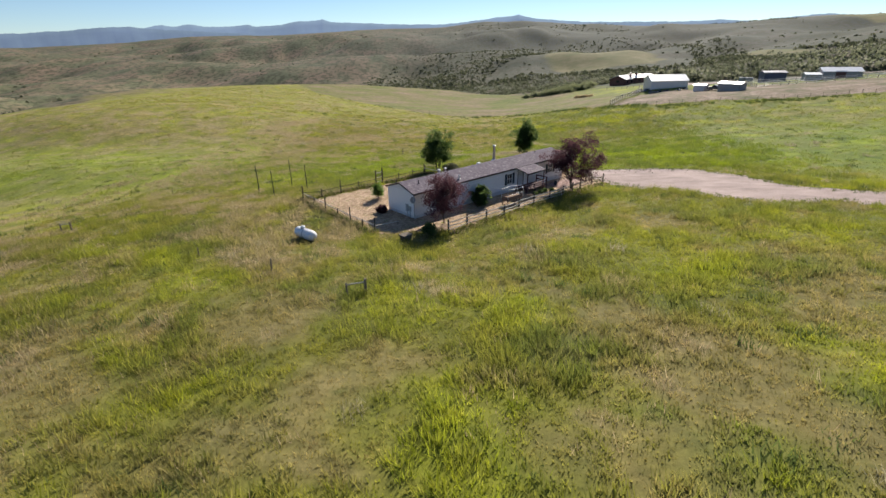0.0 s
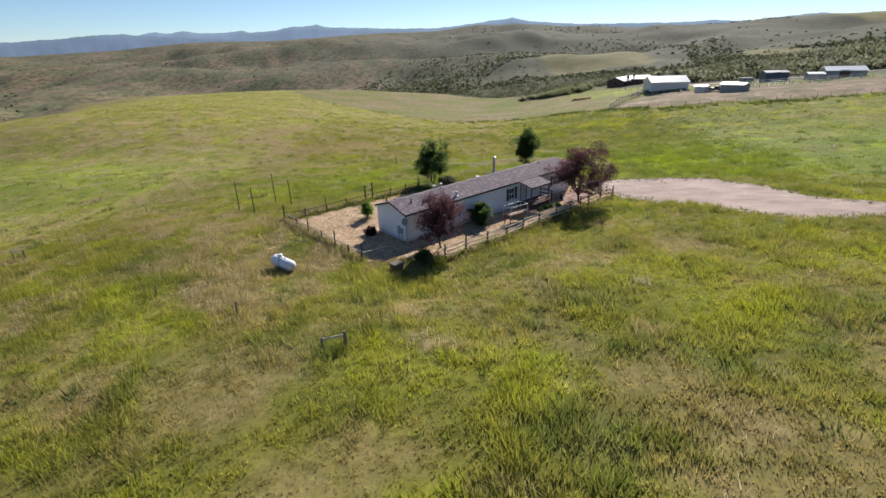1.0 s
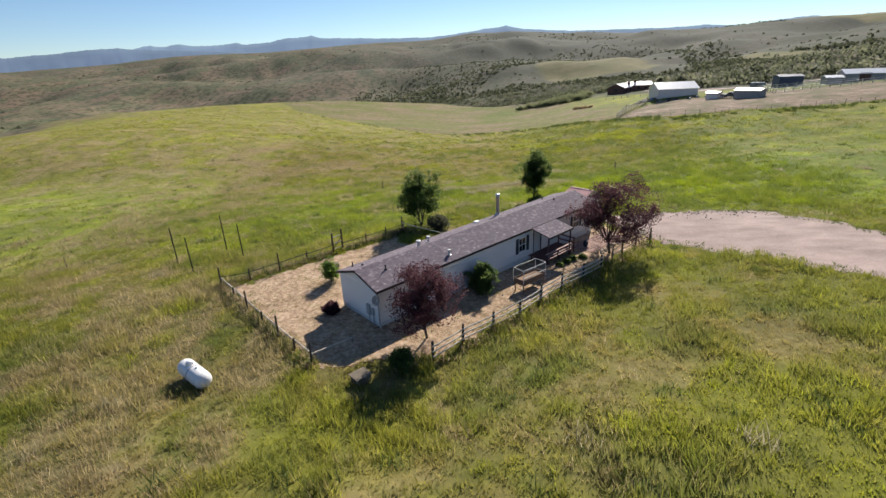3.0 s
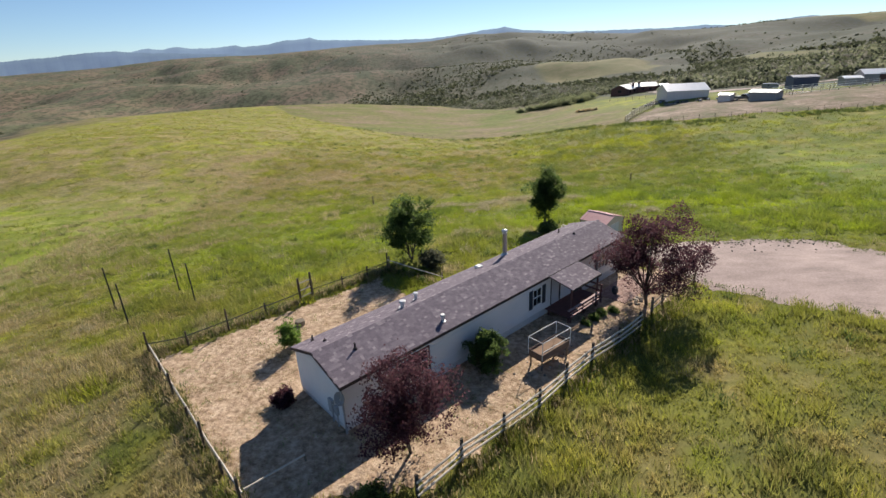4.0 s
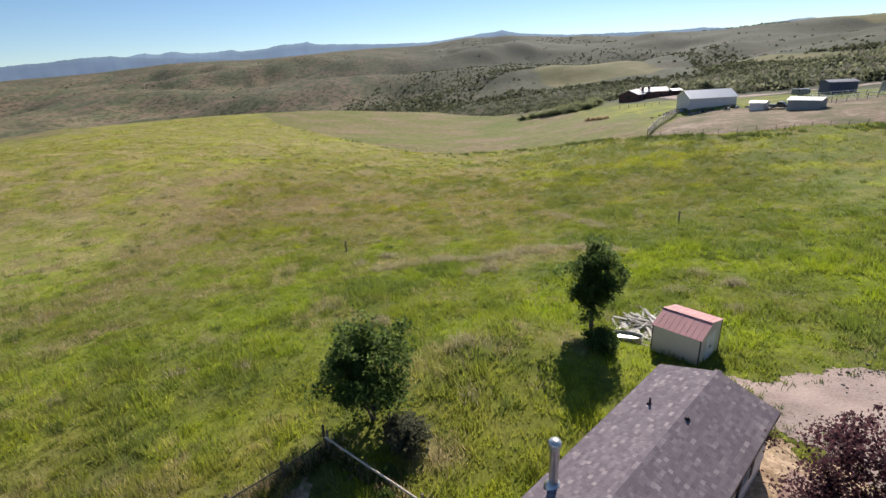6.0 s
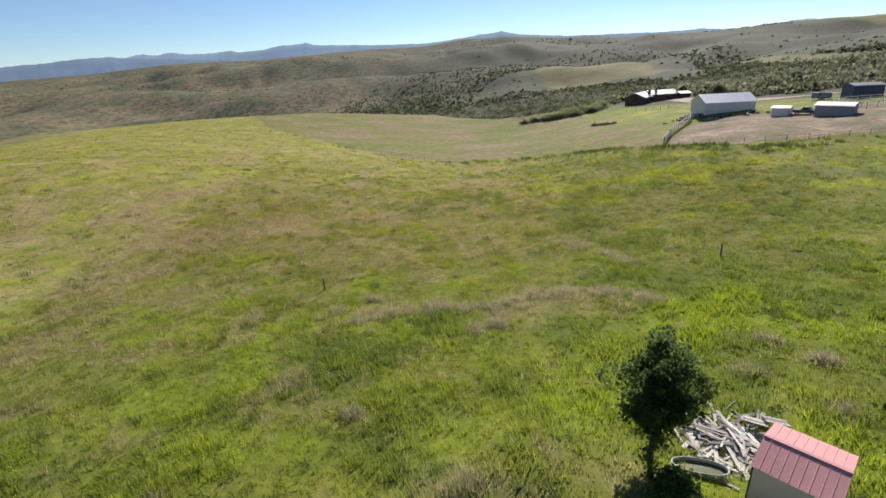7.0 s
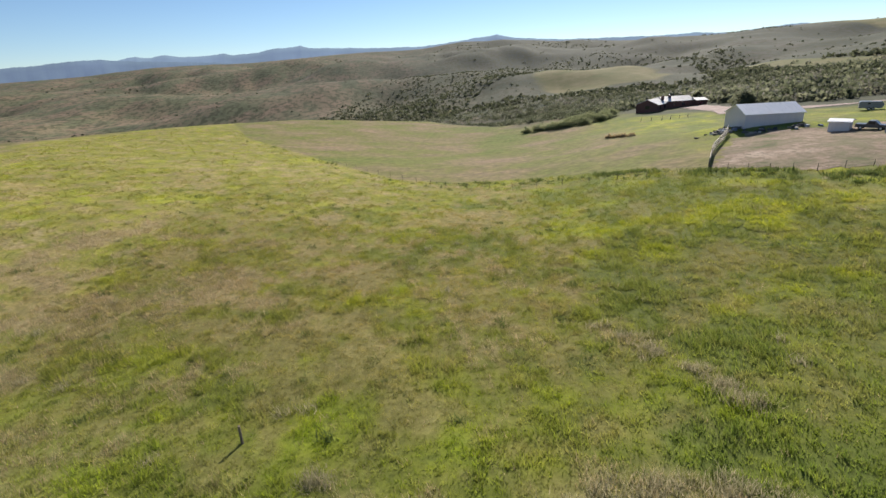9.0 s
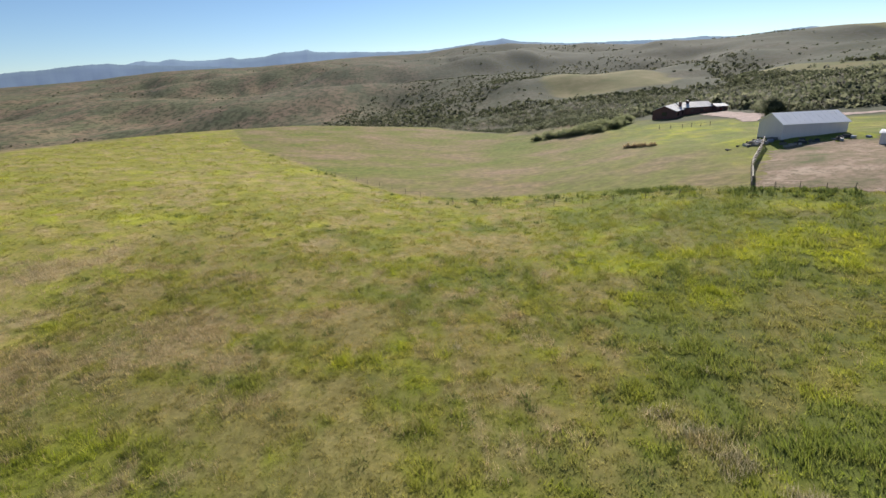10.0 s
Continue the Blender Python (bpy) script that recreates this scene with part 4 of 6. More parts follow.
def porch():
    u0, u1, out, top, low = 14.75, 17.9, -1.7, EAVE + 0.02, EAVE - 0.36
    roof = bmesh.new()
    pts = [(u0, 0.05, top), (u1, 0.05, top), (u1, out, low), (u0, out, low)]
    lo = [roof.verts.new((p[0], p[1], p[2] - 0.07)) for p in pts]
    hi = [roof.verts.new(p) for p in pts]
    roof.faces.new(hi), roof.faces.new(lo[::-1])
    for k in range(4):
        roof.faces.new((lo[k], lo[(k + 1) % 4], hi[(k + 1) % 4], hi[k]))
    bmesh.ops.recalc_face_normals(roof, faces=roof.faces[:])
    awning = part("porch_roof", roof, SHINGLE, house, "small shingled porch roof on posts")
    rng = random.Random(9)
    ang, run = math.atan2(top - low, 0.05 - out), math.hypot(top - low, 0.05 - out)
    b = bmesh.new()
    for row in range(int(run / 0.14)):
        u = u0 - 0.1 * (row % 2)
        while u < u1 - 0.05:
            w = rng.choice((0.15, 0.2, 0.27))
            m = Matrix.Translation((0, out, low + 0.003)) @ Matrix.Rotation(ang, 4, "X") @ Matrix.Translation((0, row * 0.14, rng.uniform(0, 0.0012))) @ Matrix.Rotation(radians(-0.5), 4, "X")
            box(b, (max(u, u0) + 0.003, 0, 0), (min(u + w, u1) - 0.003, 0.17, 0.004), 0, m)
            u += w
    tagged(part("shingles", b, SHINGLE, awning), kind="stuff")
    part("fascia", box(bmesh.new(), (u0 - 0.02, out - 0.022, low - 0.15), (u1 + 0.02, out - 0.002, low + 0.005)), TRIM_DARK, awning)
    for u in (u0 + 0.12, u1 - 0.12):
        part("porch_post", box(bmesh.new(), (u - 0.05, out + 0.1, -0.25), (u + 0.05, out + 0.2, low - 0.04), 0.008), DECK, house, "dark stained porch post")
    for k in range(13):
        v = out + 0.05 + k * 0.143
        part("deck_board", box(bmesh.new(), (u0 - 0.1, v, 0.36), (u1 + 0.6, v + 0.135, 0.40), 0.004), DECK, house)
    for u in (u0 - 0.05, u0 + 1.6, u0 + 3.2, u1 + 0.5):
        for v in (out + 0.15, -0.1):
            part("deck_leg", box(bmesh.new(), (u, v, -0.3), (u + 0.09, v + 0.09, 0.36)), DECK, house)
    # railing along the front between the posts, its rails tinted pale as if sunlit
    for z, wide, start in ((0.98, 0.16, u0 - 0.35), (0.74, 0.10, u0 - 0.1), (0.52, 0.10, u0 - 0.1)):
        part("porch_rail", box(bmesh.new(), (start, out - 0.06, z), (u1 - 0.1, out - 0.06 + wide, z + 0.035), 0.006), SUNLIT_RAIL, house, "reddish porch rail tinted pale as if sunlit")
    for u in (u0 + 1.2, u0 + 2.4):
        part("baluster", box(bmesh.new(), (u, out - 0.02, 0.401), (u + 0.07, out + 0.05, 0.98), 0.004), DECK, house)
    for z in (0.75, 1.15):
        part("end_rail", box(bmesh.new(), (u1 + 0.5, out + 0.1, z), (u1 + 0.56, -0.06, z + 0.11), 0.005), DECK, house, "red-stained end rail")
    for v in (out + 0.12, -0.12):
        part("rail_post", box(bmesh.new(), (u1 + 0.41, v, 0.401), (u1 + 0.499, v + 0.09, 1.3), 0.005), DECK, house)


roof_fittings()
porch()


# ---- trees and shrubs ----
def leafy_tree(name, at, height, spread, leaf, leaf_size, clusters, per, label, seed, low=0.3, stems=1, lean=(0, 0), loose=0.34, airy=-0.1):
    """A trunk with forking limbs, and a crown of many single leaves in clumps at the limbs' ends."""
    rng = np.random.RandomState(seed)
    tree = thing(name, at, 0, label, "tree")
    b = bmesh.new()
    tips = []
    for s in range(stems):
        sway = Vector((rng.uniform(-1, 1), rng.uniform(-1, 1), 0)) * (0.12 if stems == 1 else 0.35) * spread
        fork = Vector((sway.x * 0.3 + lean[0] * 0.3, sway.y * 0.3 + lean[1] * 0.3, height * low))
        r0 = 0.021 * height / math.sqrt(stems)
        tube(b, [(0, 0, -0.3), (0, 0, 0.02), fork * 0.55, fork], [r0 * 1.35, r0 * 1.15, r0 * 0.95, r0 * 0.8], 8)
        limbs = int(9 / stems) + 2
        for k in range(limbs):
            a = 6.2832 * (k + rng.uniform(0, 0.7)) / limbs
            out = spread * rng.uniform(0.25, 0.95) * (0.4 + 0.6 * (k % 2))
            up = height * rng.uniform(0.42, 0.93) * (1 - 0.35 * out / spread)
            end = Vector((out * math.cos(a) + sway.x + lean[0], out * math.sin(a) + sway.y + lean[1], max(up, height * low * 1.1)))
            mid = fork.lerp(end, 0.5) + Vector((rng.uniform(-0.1, 0.1), rng.uniform(-0.1, 0.1), 0.12)) * height * 0.3
            tube(b, [fork, mid, end], [r0 * 0.55, r0 * 0.33, r0 * 0.1], 5)
            tips += [end, mid.lerp(end, 0.6)]
            for j in range(3):
                t2 = mid.lerp(end, rng.uniform(0.1, 0.9)) + Vector(rng.normal(size=3)) * spread * 0.24
                if t2.z > height * low * 0.75:
                    tube(b, [mid.lerp(end, 0.35), t2], [r0 * 0.2, r0 * 0.06], 4)
                    tips.append(t2)
    part("trunk", b, BARK, tree, "", True)
    count = int(clusters * per * 0.75)
    rise = height * (1 - low) * 0.5
    d = rng.normal(size=(count, 3))
    d *= (rng.uniform(0.05, 1.0, count) ** 0.4 / np.linalg.norm(d, axis=1))[:, None]
    knob = sum(np.sin(d @ rng.normal(size=3) * f + rng.uniform(0, 6)) for f in (3.0, 4.5, 6.0, 8.0, 11.0)) / 5
    d *= (1.0 + 0.5 * knob)[:, None]
    centres = np.stack([lean[0] + d[:, 0] * spread * (1 - 0.25 * np.maximum(d[:, 2], 0)), lean[1] + d[:, 1] * spread * (1 - 0.25 * np.maximum(d[:, 2], 0)), height * low + rise + d[:, 2] * rise], -1)
    ways = rng.normal(size=(11, 3))
    ways /= np.linalg.norm(ways, axis=1)[:, None]
    gaps = sum(np.sin(centres @ w * f / spread + rng.uniform(0, 6)) for w, f in zip(ways, np.linspace(4.5, 11, 11))) / 7
    centres = centres[gaps > airy + 0.1 * rng.normal(size=count)]
    ends = []
    for tip in tips:
        e = rng.normal(size=(per // 2, 3)) * loose * spread * 0.22
        ends.append(np.array(tip) + e)
    centres = np.concatenate([centres] + ends)
    centres = centres[centres[:, 2] > height * low * 0.6]
    crown = new("crown", leaf_mesh("crown", centres, leaf_size, rng, leaf))
    crown.parent = tree
    return tree


leafy_tree("purple_tree", place(1.35, -2.8, -0.03), 5.0, 2.15, PURPLE_LEAF, 0.05, 190, 170, "small purple-leaved chokecherry tree before the house front", 11, 0.2, 3, (0, 0), 0.34, 0.08)
leafy_tree("purple_tree", place(20.2, -3.75, -0.03), 6.4, 3.2, PURPLE_LEAF, 0.055, 260, 210, "broad purple-leaved chokecherry tree by the fence end", 12, 0.14, 2, (0.35, 0.35), 0.3, 0.04)
leafy_tree("green_tree", place(14.8, 13.6, -0.03), 5.7, 2.15, GREEN_LEAF, 0.085, 170, 180, "dense dark green cottonwood sapling behind the house", 13, 0.07, 2, (0, 0), 0.36, 0.12)
leafy_tree("green_tree", place(29.5, 10.95, -0.03), 6.3, 1.75, GREEN_LEAF, 0.075, 170, 210, "round dark green young tree beside the lumber pile", 14, 0.3, 1, (0, 0), 0.42, 0.03)
leafy_tree("young_tree", place(1.5, 8.3, -0.03), 1.95, 0.8, YOUNG_LEAF, 0.05, 60, 120, "slim bright green sapling in the dry back yard", 15, 0.12, 3, (0, 0), 0.5, 0.12)
leafy_tree("shrub", place(8.1, -0.95, -0.03), 2.2, 1.02, GREEN_LEAF, 0.045, 130, 180, "rounded dark green lilac shrub against the front wall", 16, 0.05, 4, (0, 0), 0.5)
leafy_tree("shrub", place(-1.4, -3.9, -0.03), 0.95, 0.75, GREEN_LEAF, 0.045, 45, 120, "low dark shrub at the fence corner", 17, 0.05, 4, (0, 0), 0.6)
leafy_tree("shrub", place(-1.05, 4.0, -0.03), 0.75, 0.6, PURPLE_LEAF, 0.05, 40, 110, "low reddish bush at the house corner", 18, 0.05, 4, (0, 0), 0.6)
leafy_tree("shrub", place(14.9, 11.2, -0.03), 1.5, 1.1, SAGE, 0.06, 50, 120, "dry grey weed bush under the green tree", 19, 0.05, 4, (0, 0), 0.6)
leafy_tree("shrub", place(27.6, 9.2, -0.03), 1.2, 1.0, GREEN_LEAF, 0.06, 50, 130, "low dark weed bush near the house end", 20, 0.05, 4, (0, 0), 0.6)

for k, (u, v, h) in enumerate(((15.4, -2.3, 0.3), (16.2, -2.35, 0.4), (17.0, -2.4, 0.45), (17.9, -2.7, 0.35), (12.6, 9.6, 0.4), (13.4, 10.4, 0.5))):
    leafy_tree("low_plant", place(u, v, -0.03), h, 0.34, GREEN_LEAF, 0.035, 24, 60, "low dark green garden plant on dry ground", 90 + k, 0.05, 4, (0, 0), 0.6)


# ---- fences ----
def fence_post(parent, at, height, r, mat, name="post", square=False):
    b = bmesh.new()
    if square:
        box(b, (at.x - r, at.y - r, at.z - 0.4), (at.x + r, at.y + r, at.z + height), 0.01)
    else:
        tube(b, [at + Vector((0, 0, -0.4)), at + Vector((0, 0, height * 0.6)), at + Vector((0.01, 0.01, height))], [r, r, r * 0.92], 7)
    return part(name, b, mat, parent)


def fence(label, spots, heights, radius, rails, post_mat, rail_mat, rail_r=0.045, seed=1, category="fence"):
    """Posts along a line with round rails from post to post, each its own part."""
    rng = random.Random(seed)
    f = thing("fence", (0, 0, 0), 0, label, category)
    at = [place(u, v) for u, v in spots]
    for k, p in enumerate(at):
        fence_post(f, p, heights[k % len(heights)] * rng.uniform(0.94, 1.05), radius, post_mat)
    for a, b in zip(at, at[1:]):
        for h in rails:
            sag = Vector((0, 0, -0.02))
            p, q = a + Vector((0, 0, h + rng.uniform(-0.04, 0.04))), b + Vector((0, 0, h + rng.uniform(-0.04, 0.04)))
            off = (q - p).normalized().cross(Vector((0, 0, 1))) * (radius + 0.02)
            part("rail", tube(bmesh.new(), [p + off - (q - p) * 0.03, (p + q) / 2 + off + sag, q + off + (q - p) * 0.03], [rail_r, rail_r * 0.95, rail_r * 0.85], 6), rail_mat, f)
    return f


def wire_mesh(parent, spots, height, mat, gap=0.15, r=0.004):
    b = bmesh.new()
    at = [place(u, v) for u, v in spots]
    for p, q in zip(at, at[1:]):
        n = int((q - p).length / gap)
        for k in range(n):
            c = p.lerp(q, k / n)
            tube(b, [c + Vector((0, 0, 0.03)), c + Vector((0, 0, height))], r, 3, False)
        for k in range(int(height / gap) + 1):
            tube(b, [p + Vector((0, 0, 0.03 + k * gap)), q + Vector((0, 0, 0.03 + k * gap))], r, 3, False)
    return part("wire", b, mat, parent, "rusty woven wire netting")


WIRE = plain("rusty_wire", (0.16, 0.13, 0.10), 0.7, 0.3, vary=0.2, bump=0)
fence("pale three-rail pole fence with dark posts along the front yard", [(0.1 + 2.42 * k, -4.75 + 0.12 * math.sin(k * 1.7)) for k in range(8)], (1.15,), 0.075, (0.3, 0.62, 0.95), DARK_WOOD, PALE_RAIL, 0.05, 2)
fence("weathered two-rail pole fence beside the driveway", [(19.3, -4.5), (21.0, -4.4), (23.3, -4.4), (25.3, -4.7)], (1.15,), 0.075, (0.4, 0.85), OLD_WOOD, OLD_WOOD, 0.045, 3)
side = fence("low pole fence with dark posts at the end of the yard", [(-4.75, -0.35), (-4.75, 1.7), (-4.75, 3.8), (-4.72, 6.2), (-4.7, 8.7), (-4.65, 11.2), (-4.6, 13.9)], (1.45, 0.8), 0.06, (0.62,), DARK_WOOD, PALE_RAIL, 0.045, 4)
wire_mesh(side, [(-4.72, -0.3), (-4.55, 13.9)], 0.6, WIRE)
back = fence("dark wire and pole fence behind the yard", [(-4.6, 13.95), (-2.7, 13.2), (-0.3, 13.2), (2.2, 13.4), (4.75, 13.5)], (0.85, 0.95, 1.5), 0.06, (0.72,), DARK_WOOD, DARK_POST, 0.035, 5)
wire_mesh(back, [(-4.6, 13.9), (-2.7, 13.15), (2.2, 13.35), (4.7, 13.45)], 0.7, WIRE)
back = fence("dark wire and pole fence beyond the garden gate", [(5.65, 13.45), (8.0, 13.3), (10.2, 13.3), (12.2, 13.4)], (1.0, 0.9, 1.0, 1.5), 0.06, (0.72,), DARK_WOOD, DARK_POST, 0.035, 6)
wire_mesh(back, [(5.65, 13.4), (12.2, 13.35)], 0.7, WIRE)
fence("short pole fence from the tree to the back of the house", [(12.3, 13.3), (13.1, 8.0)], (1.2, 1.15), 0.06, (0.85,), OLD_WOOD, PALE_RAIL, 0.045, 7)

gate = thing("garden_gate", (0, 0, 0), 0, "narrow wooden garden gate between two tall posts", "gate")
gl, gr = place(4.75, 13.5), place(5.65, 13.45)
fence_post(gate, gl, 1.75, 0.085, DARK_WOOD)
fence_post(gate, gr, 1.95, 0.085, DARK_WOOD)
for h in (0.3, 0.8, 1.35):
    part("bar", tube(bmesh.new(), [gl + Vector((0, 0, h)), gr + Vector((0, 0, h + 0.1))], 0.05, 6), PALE_RAIL, gate)
part("diagonal", tube(bmesh.new(), [gl + Vector((0.05, 0.05, 0.32)), gr + Vector((0.05, 0.05, 1.4))], 0.035, 6), OLD_WOOD, gate)

PIPE = thing("fallen_rail", (0, 0, 0), 0, "bleached rail resting on the corner post", "rail")
a, b = place(-4.55, -0.2, 0.55), place(-2.0, -0.05, 0.35)
part("pole", tube(bmesh.new(), [a, b], 0.045, 6), PALE_RAIL, PIPE)
part("prop", tube(bmesh.new(), [place(-2.0, -0.05, -0.3), b], 0.04, 6), OLD_WOOD, PIPE)
PIPE = thing("long_pipe", (0, 0, 0), 0, "long white pipe lying along the back of the house", "pipe")
part("pipe", tube(bmesh.new(), [place(8.2, 6.9, 0.06), place(12.6, 6.3, 0.06)], 0.045, 8), PVC, PIPE)

# four tall steel posts and single posts in the meadow
for x, y, h in ((-26.5, 59.4, 2.7), (-23.0, 56.3, 2.8), (-23.6, 63.2, 2.65), (-20.2, 60.1, 2.7)):
    p = Vector((x, y, ground_at(x, y)))
    t = thing("tall_post", p, 0, "tall thin dark steel post standing alone in the meadow", "post", "tall steel posts")
    b = tube(bmesh.new(), [(0, 0, -0.5), (0.01, 0, h * 0.5), (0, 0.02, h + 0.05 - p.z)], [0.06, 0.056, 0.05], 8)
    part("shaft", b, DARK_POST, t)
for x, y, h, r in ((-15.0, 100.4, 1.35, 0.09), (25.2, 103.0, 1.3, 0.09), (-10.9, 29.6, 0.9, 0.06), (-39.9, 61.0, 1.2, 0.05), (-18.4, 33.0, 0.75, 0.05)):
    p = Vector((x, y, ground_at(x, y)))
    t = thing("meadow_post", p, 20, "weathered wooden post standing alone in long grass", "post", "single posts in the meadow")
    part("shaft", tube(bmesh.new(), [(0, 0, -0.4), (0.01, 0, h * 0.5), (0.03, 0.02, h)], [r, r * 0.97, r * 0.9], 8), OLD_WOOD, t)
for x, y, turn, h in ((-3.3, 25.9, 25, 0.95), (-39.2, 43.5, 10, 0.9)):
    p = Vector((x, y, ground_at(x, y)))
    t = thing("fence_brace", p, turn, "old wooden corner brace, two posts joined by a rail", "fence post", "old fence braces")
    part("post", tube(bmesh.new(), [(0, 0, -0.4), (0, 0, h)], [0.09, 0.08], 9), OLD_WOOD, t)
    part("short_post", tube(bmesh.new(), [(-1.1, 0.1, -0.4), (-1.1, 0.1, h * 0.85)], [0.06, 0.055], 7), OLD_WOOD, t)
    part("rail", tube(bmesh.new(), [(-1.15, 0.1, h * 0.72), (0.0, 0.0, h * 0.78)], 0.045, 6), PALE_RAIL, t)


# ---- propane tank, well cover, planter ----
TANK_WHITE = plain("white_tank_paint", (0.80, 0.80, 0.80), 0.35, vary=0.04, size=0.8, bump=0.001)
p = Vector((-12.25, 39.15, ground_at(-12.25, 39.15)))
tank = thing("propane_tank", p, -35, "white domed propane tank lying on blocks in long grass", "tank")
b = bmesh.new()
rows = []
for x, r in ((-1.35, 0.02), (-1.32, 0.19), (-1.22, 0.34), (-1.08, 0.43), (-0.94, 0.46), (0.94, 0.46), (1.08, 0.43), (1.22, 0.34), (1.32, 0.19), (1.35, 0.02)):
    rows.append([b.verts.new((x, r * math.cos(k * 0.3142), 0.58 + r * math.sin(k * 0.3142))) for k in range(20)])
for q, w in zip(rows, rows[1:]):
    for k in range(20):
        b.faces.new((q[k], w[k], w[(k + 1) % 20], q[(k + 1) % 20]))
bmesh.ops.recalc_face_normals(b, faces=b.faces[:])
part("body", b, TANK_WHITE, tank, "", True)
part("dome", ring_profile(bmesh.new(), (-0.3, 0, 1.0), [(0.2, 0), (0.2, 0.16), (0.16, 0.22), (0.05, 0.25)]), TANK_WHITE, tank, "grey-white valve dome", True)
band = bmesh.new()
rows = [[band.verts.new((x, 0.465 * math.cos(k * 0.3142), 0.58 + 0.465 * math.sin(k * 0.3142))) for k in range(20)] for x in (0.0, 0.09)]
for k in range(20):
    band.faces.new((rows[0][k], rows[1][k], rows[1][(k + 1) % 20], rows[0][(k + 1) % 20]))
part("band", band, plain("grey_band_paint", (0.30, 0.31, 0.36), 0.5), tank, "faded grey band round the tank")
part("gauge", ring_profile(bmesh.new(), (0.35, 0.05, 1.03), [(0.06, 0), (0.05, 0.05), (0.02, 0.06)], 10), GALVANIZED, tank)
for x in (-0.65, 0.65):
    part("leg", box(bmesh.new(), (x - 0.06, -0.3, 0.06), (x + 0.06, 0.3, 0.3), 0.01), TANK_WHITE, tank)
    part("block", box(bmesh.new(), (x - 0.12, -0.4, -0.2), (x + 0.12, 0.4, 0.06), 0.012), plain("concrete_block", (0.3, 0.29, 0.27)), tank, "grey concrete block")

well = thing("well_cover", (-3.3, 39.1, ground_at(-3.3, 39.1)), house_turn, "weathered dark wooden well cover with a plank lid", "cover")
part("body", box(bmesh.new(), (-0.4, -0.35, -0.2), (0.4, 0.35, 0.4), 0.015), OLD_WOOD, well)
for k in range(5):
    part("lid_plank", box(bmesh.new(), (-0.46, -0.4 + k * 0.162, 0.404), (0.46, -0.245 + k * 0.162, 0.44), 0.006), OLD_WOOD, well)

bed = thing("raised_planter", place(10.75, -2.95), house_turn - 4, "raised wooden garden planter with a white pipe frame on top", "planter")
for lo, hi in (((-1.1, -0.45, 0.6), (1.1, -0.41, 1.0)), ((-1.1, 0.41, 0.6), (1.1, 0.45, 1.0)), ((-1.1, -0.409, 0.6), (-1.06, 0.409, 1.0)), ((1.06, -0.409, 0.6), (1.1, 0.409, 1.0))):
    part("side_panel", box(bmesh.new(), lo, hi, 0.008), plain("planter_wood", (0.17, 0.115, 0.09), 0.85, vary=0.3, size=0.3, fine=0.03), bed)
part("soil", box(bmesh.new(), (-1.059, -0.409, 0.62), (1.059, 0.409, 0.90), 0.01), plain("dry_soil", (0.26, 0.17, 0.11), 0.95, vary=0.3, bump=0.03), bed)
for x in (-1.02, 1.02):
    for y in (-0.37, 0.37):
        part("leg", box(bmesh.new(), (x - 0.035, y - 0.035, -0.25), (x + 0.035, y + 0.035, 0.62), 0.005), OLD_WOOD, bed)
        part("frame_post", tube(bmesh.new(), [(x * 1.1, y * 1.27, 0.75), (x * 1.1, y * 1.27, 1.75)], 0.02, 8), PVC, bed)
for z in (1.2, 1.75):
    for a, b in (((-1.12, -0.47), (1.12, -0.47)), ((-1.12, 0.47), (1.12, 0.47)), ((-1.12, -0.47), (-1.12, 0.47)), ((1.12, -0.47), (1.12, 0.47))):
        if z > 1.5 or a[1] == b[1] == -0.47:
            part("frame_bar", tube(bmesh.new(), [(*a, z), (*b, z)], 0.02, 8), PVC, bed)

# a dark round object of unclear kind, built as a standing pot
pot = thing("garden_pot", place(20.1, -1.6, 0.06), 20, "dark pot standing in for an unclear round shape on the paving", "pot")
part("body", ring_profile(bmesh.new(), (0, 0, 0), [(0.13, 0), (0.2, 0.18), (0.22, 0.36), (0.17, 0.46), (0.19, 0.5), (0.15, 0.5), (0.14, 0.42)], 14), SHUTTER, pot, "", True)

stump = thing("tree_stump", place(3.15, 10.5), 0, "short dark cut tree stump in the dry yard", "stump")
part("wood", ring_profile(bmesh.new(), (0, 0, -0.1), [(0.40, 0), (0.33, 0.15), (0.30, 0.42), (0.27, 0.44)], 12), OLD_WOOD, stump)


# ---- metal shed and lumber ----
SHED_WALL = plain("tan_metal_wall", (0.62, 0.56, 0.46), 0.5, vary=0.06, bump=0.002)
SHED_ROOF = plain("faded_red_metal_roof", (0.55, 0.28, 0.28), 0.65, 0.0, vary=0.12, size=0.8, bump=0.001, specular=0.2)
SHED_TRIM = plain("brown_shed_trim", (0.11, 0.055, 0.045), 0.6)
shed = thing("garden_shed", place(31.75, 6.15), house_turn, "small tan metal garden shed with a faded red ribbed roof", "shed")
LU, LV, HE, HR = 1.55, 1.3, 2.0, 2.5
for lo, hi in (((-LU, -LV, -0.2), (-LU + 0.04, LV, HE)), ((LU - 0.04, -LV, -0.2), (LU, LV, HE)), ((-LU + 0.041, LV - 0.04, -0.2), (LU - 0.041, LV, HE)), ((-LU + 0.041, -LV, -0.2), (LU - 0.041, -LV + 0.04, HE))):
    w = box(bmesh.new(), lo, hi)
    part("wall", w, SHED_WALL, shed)
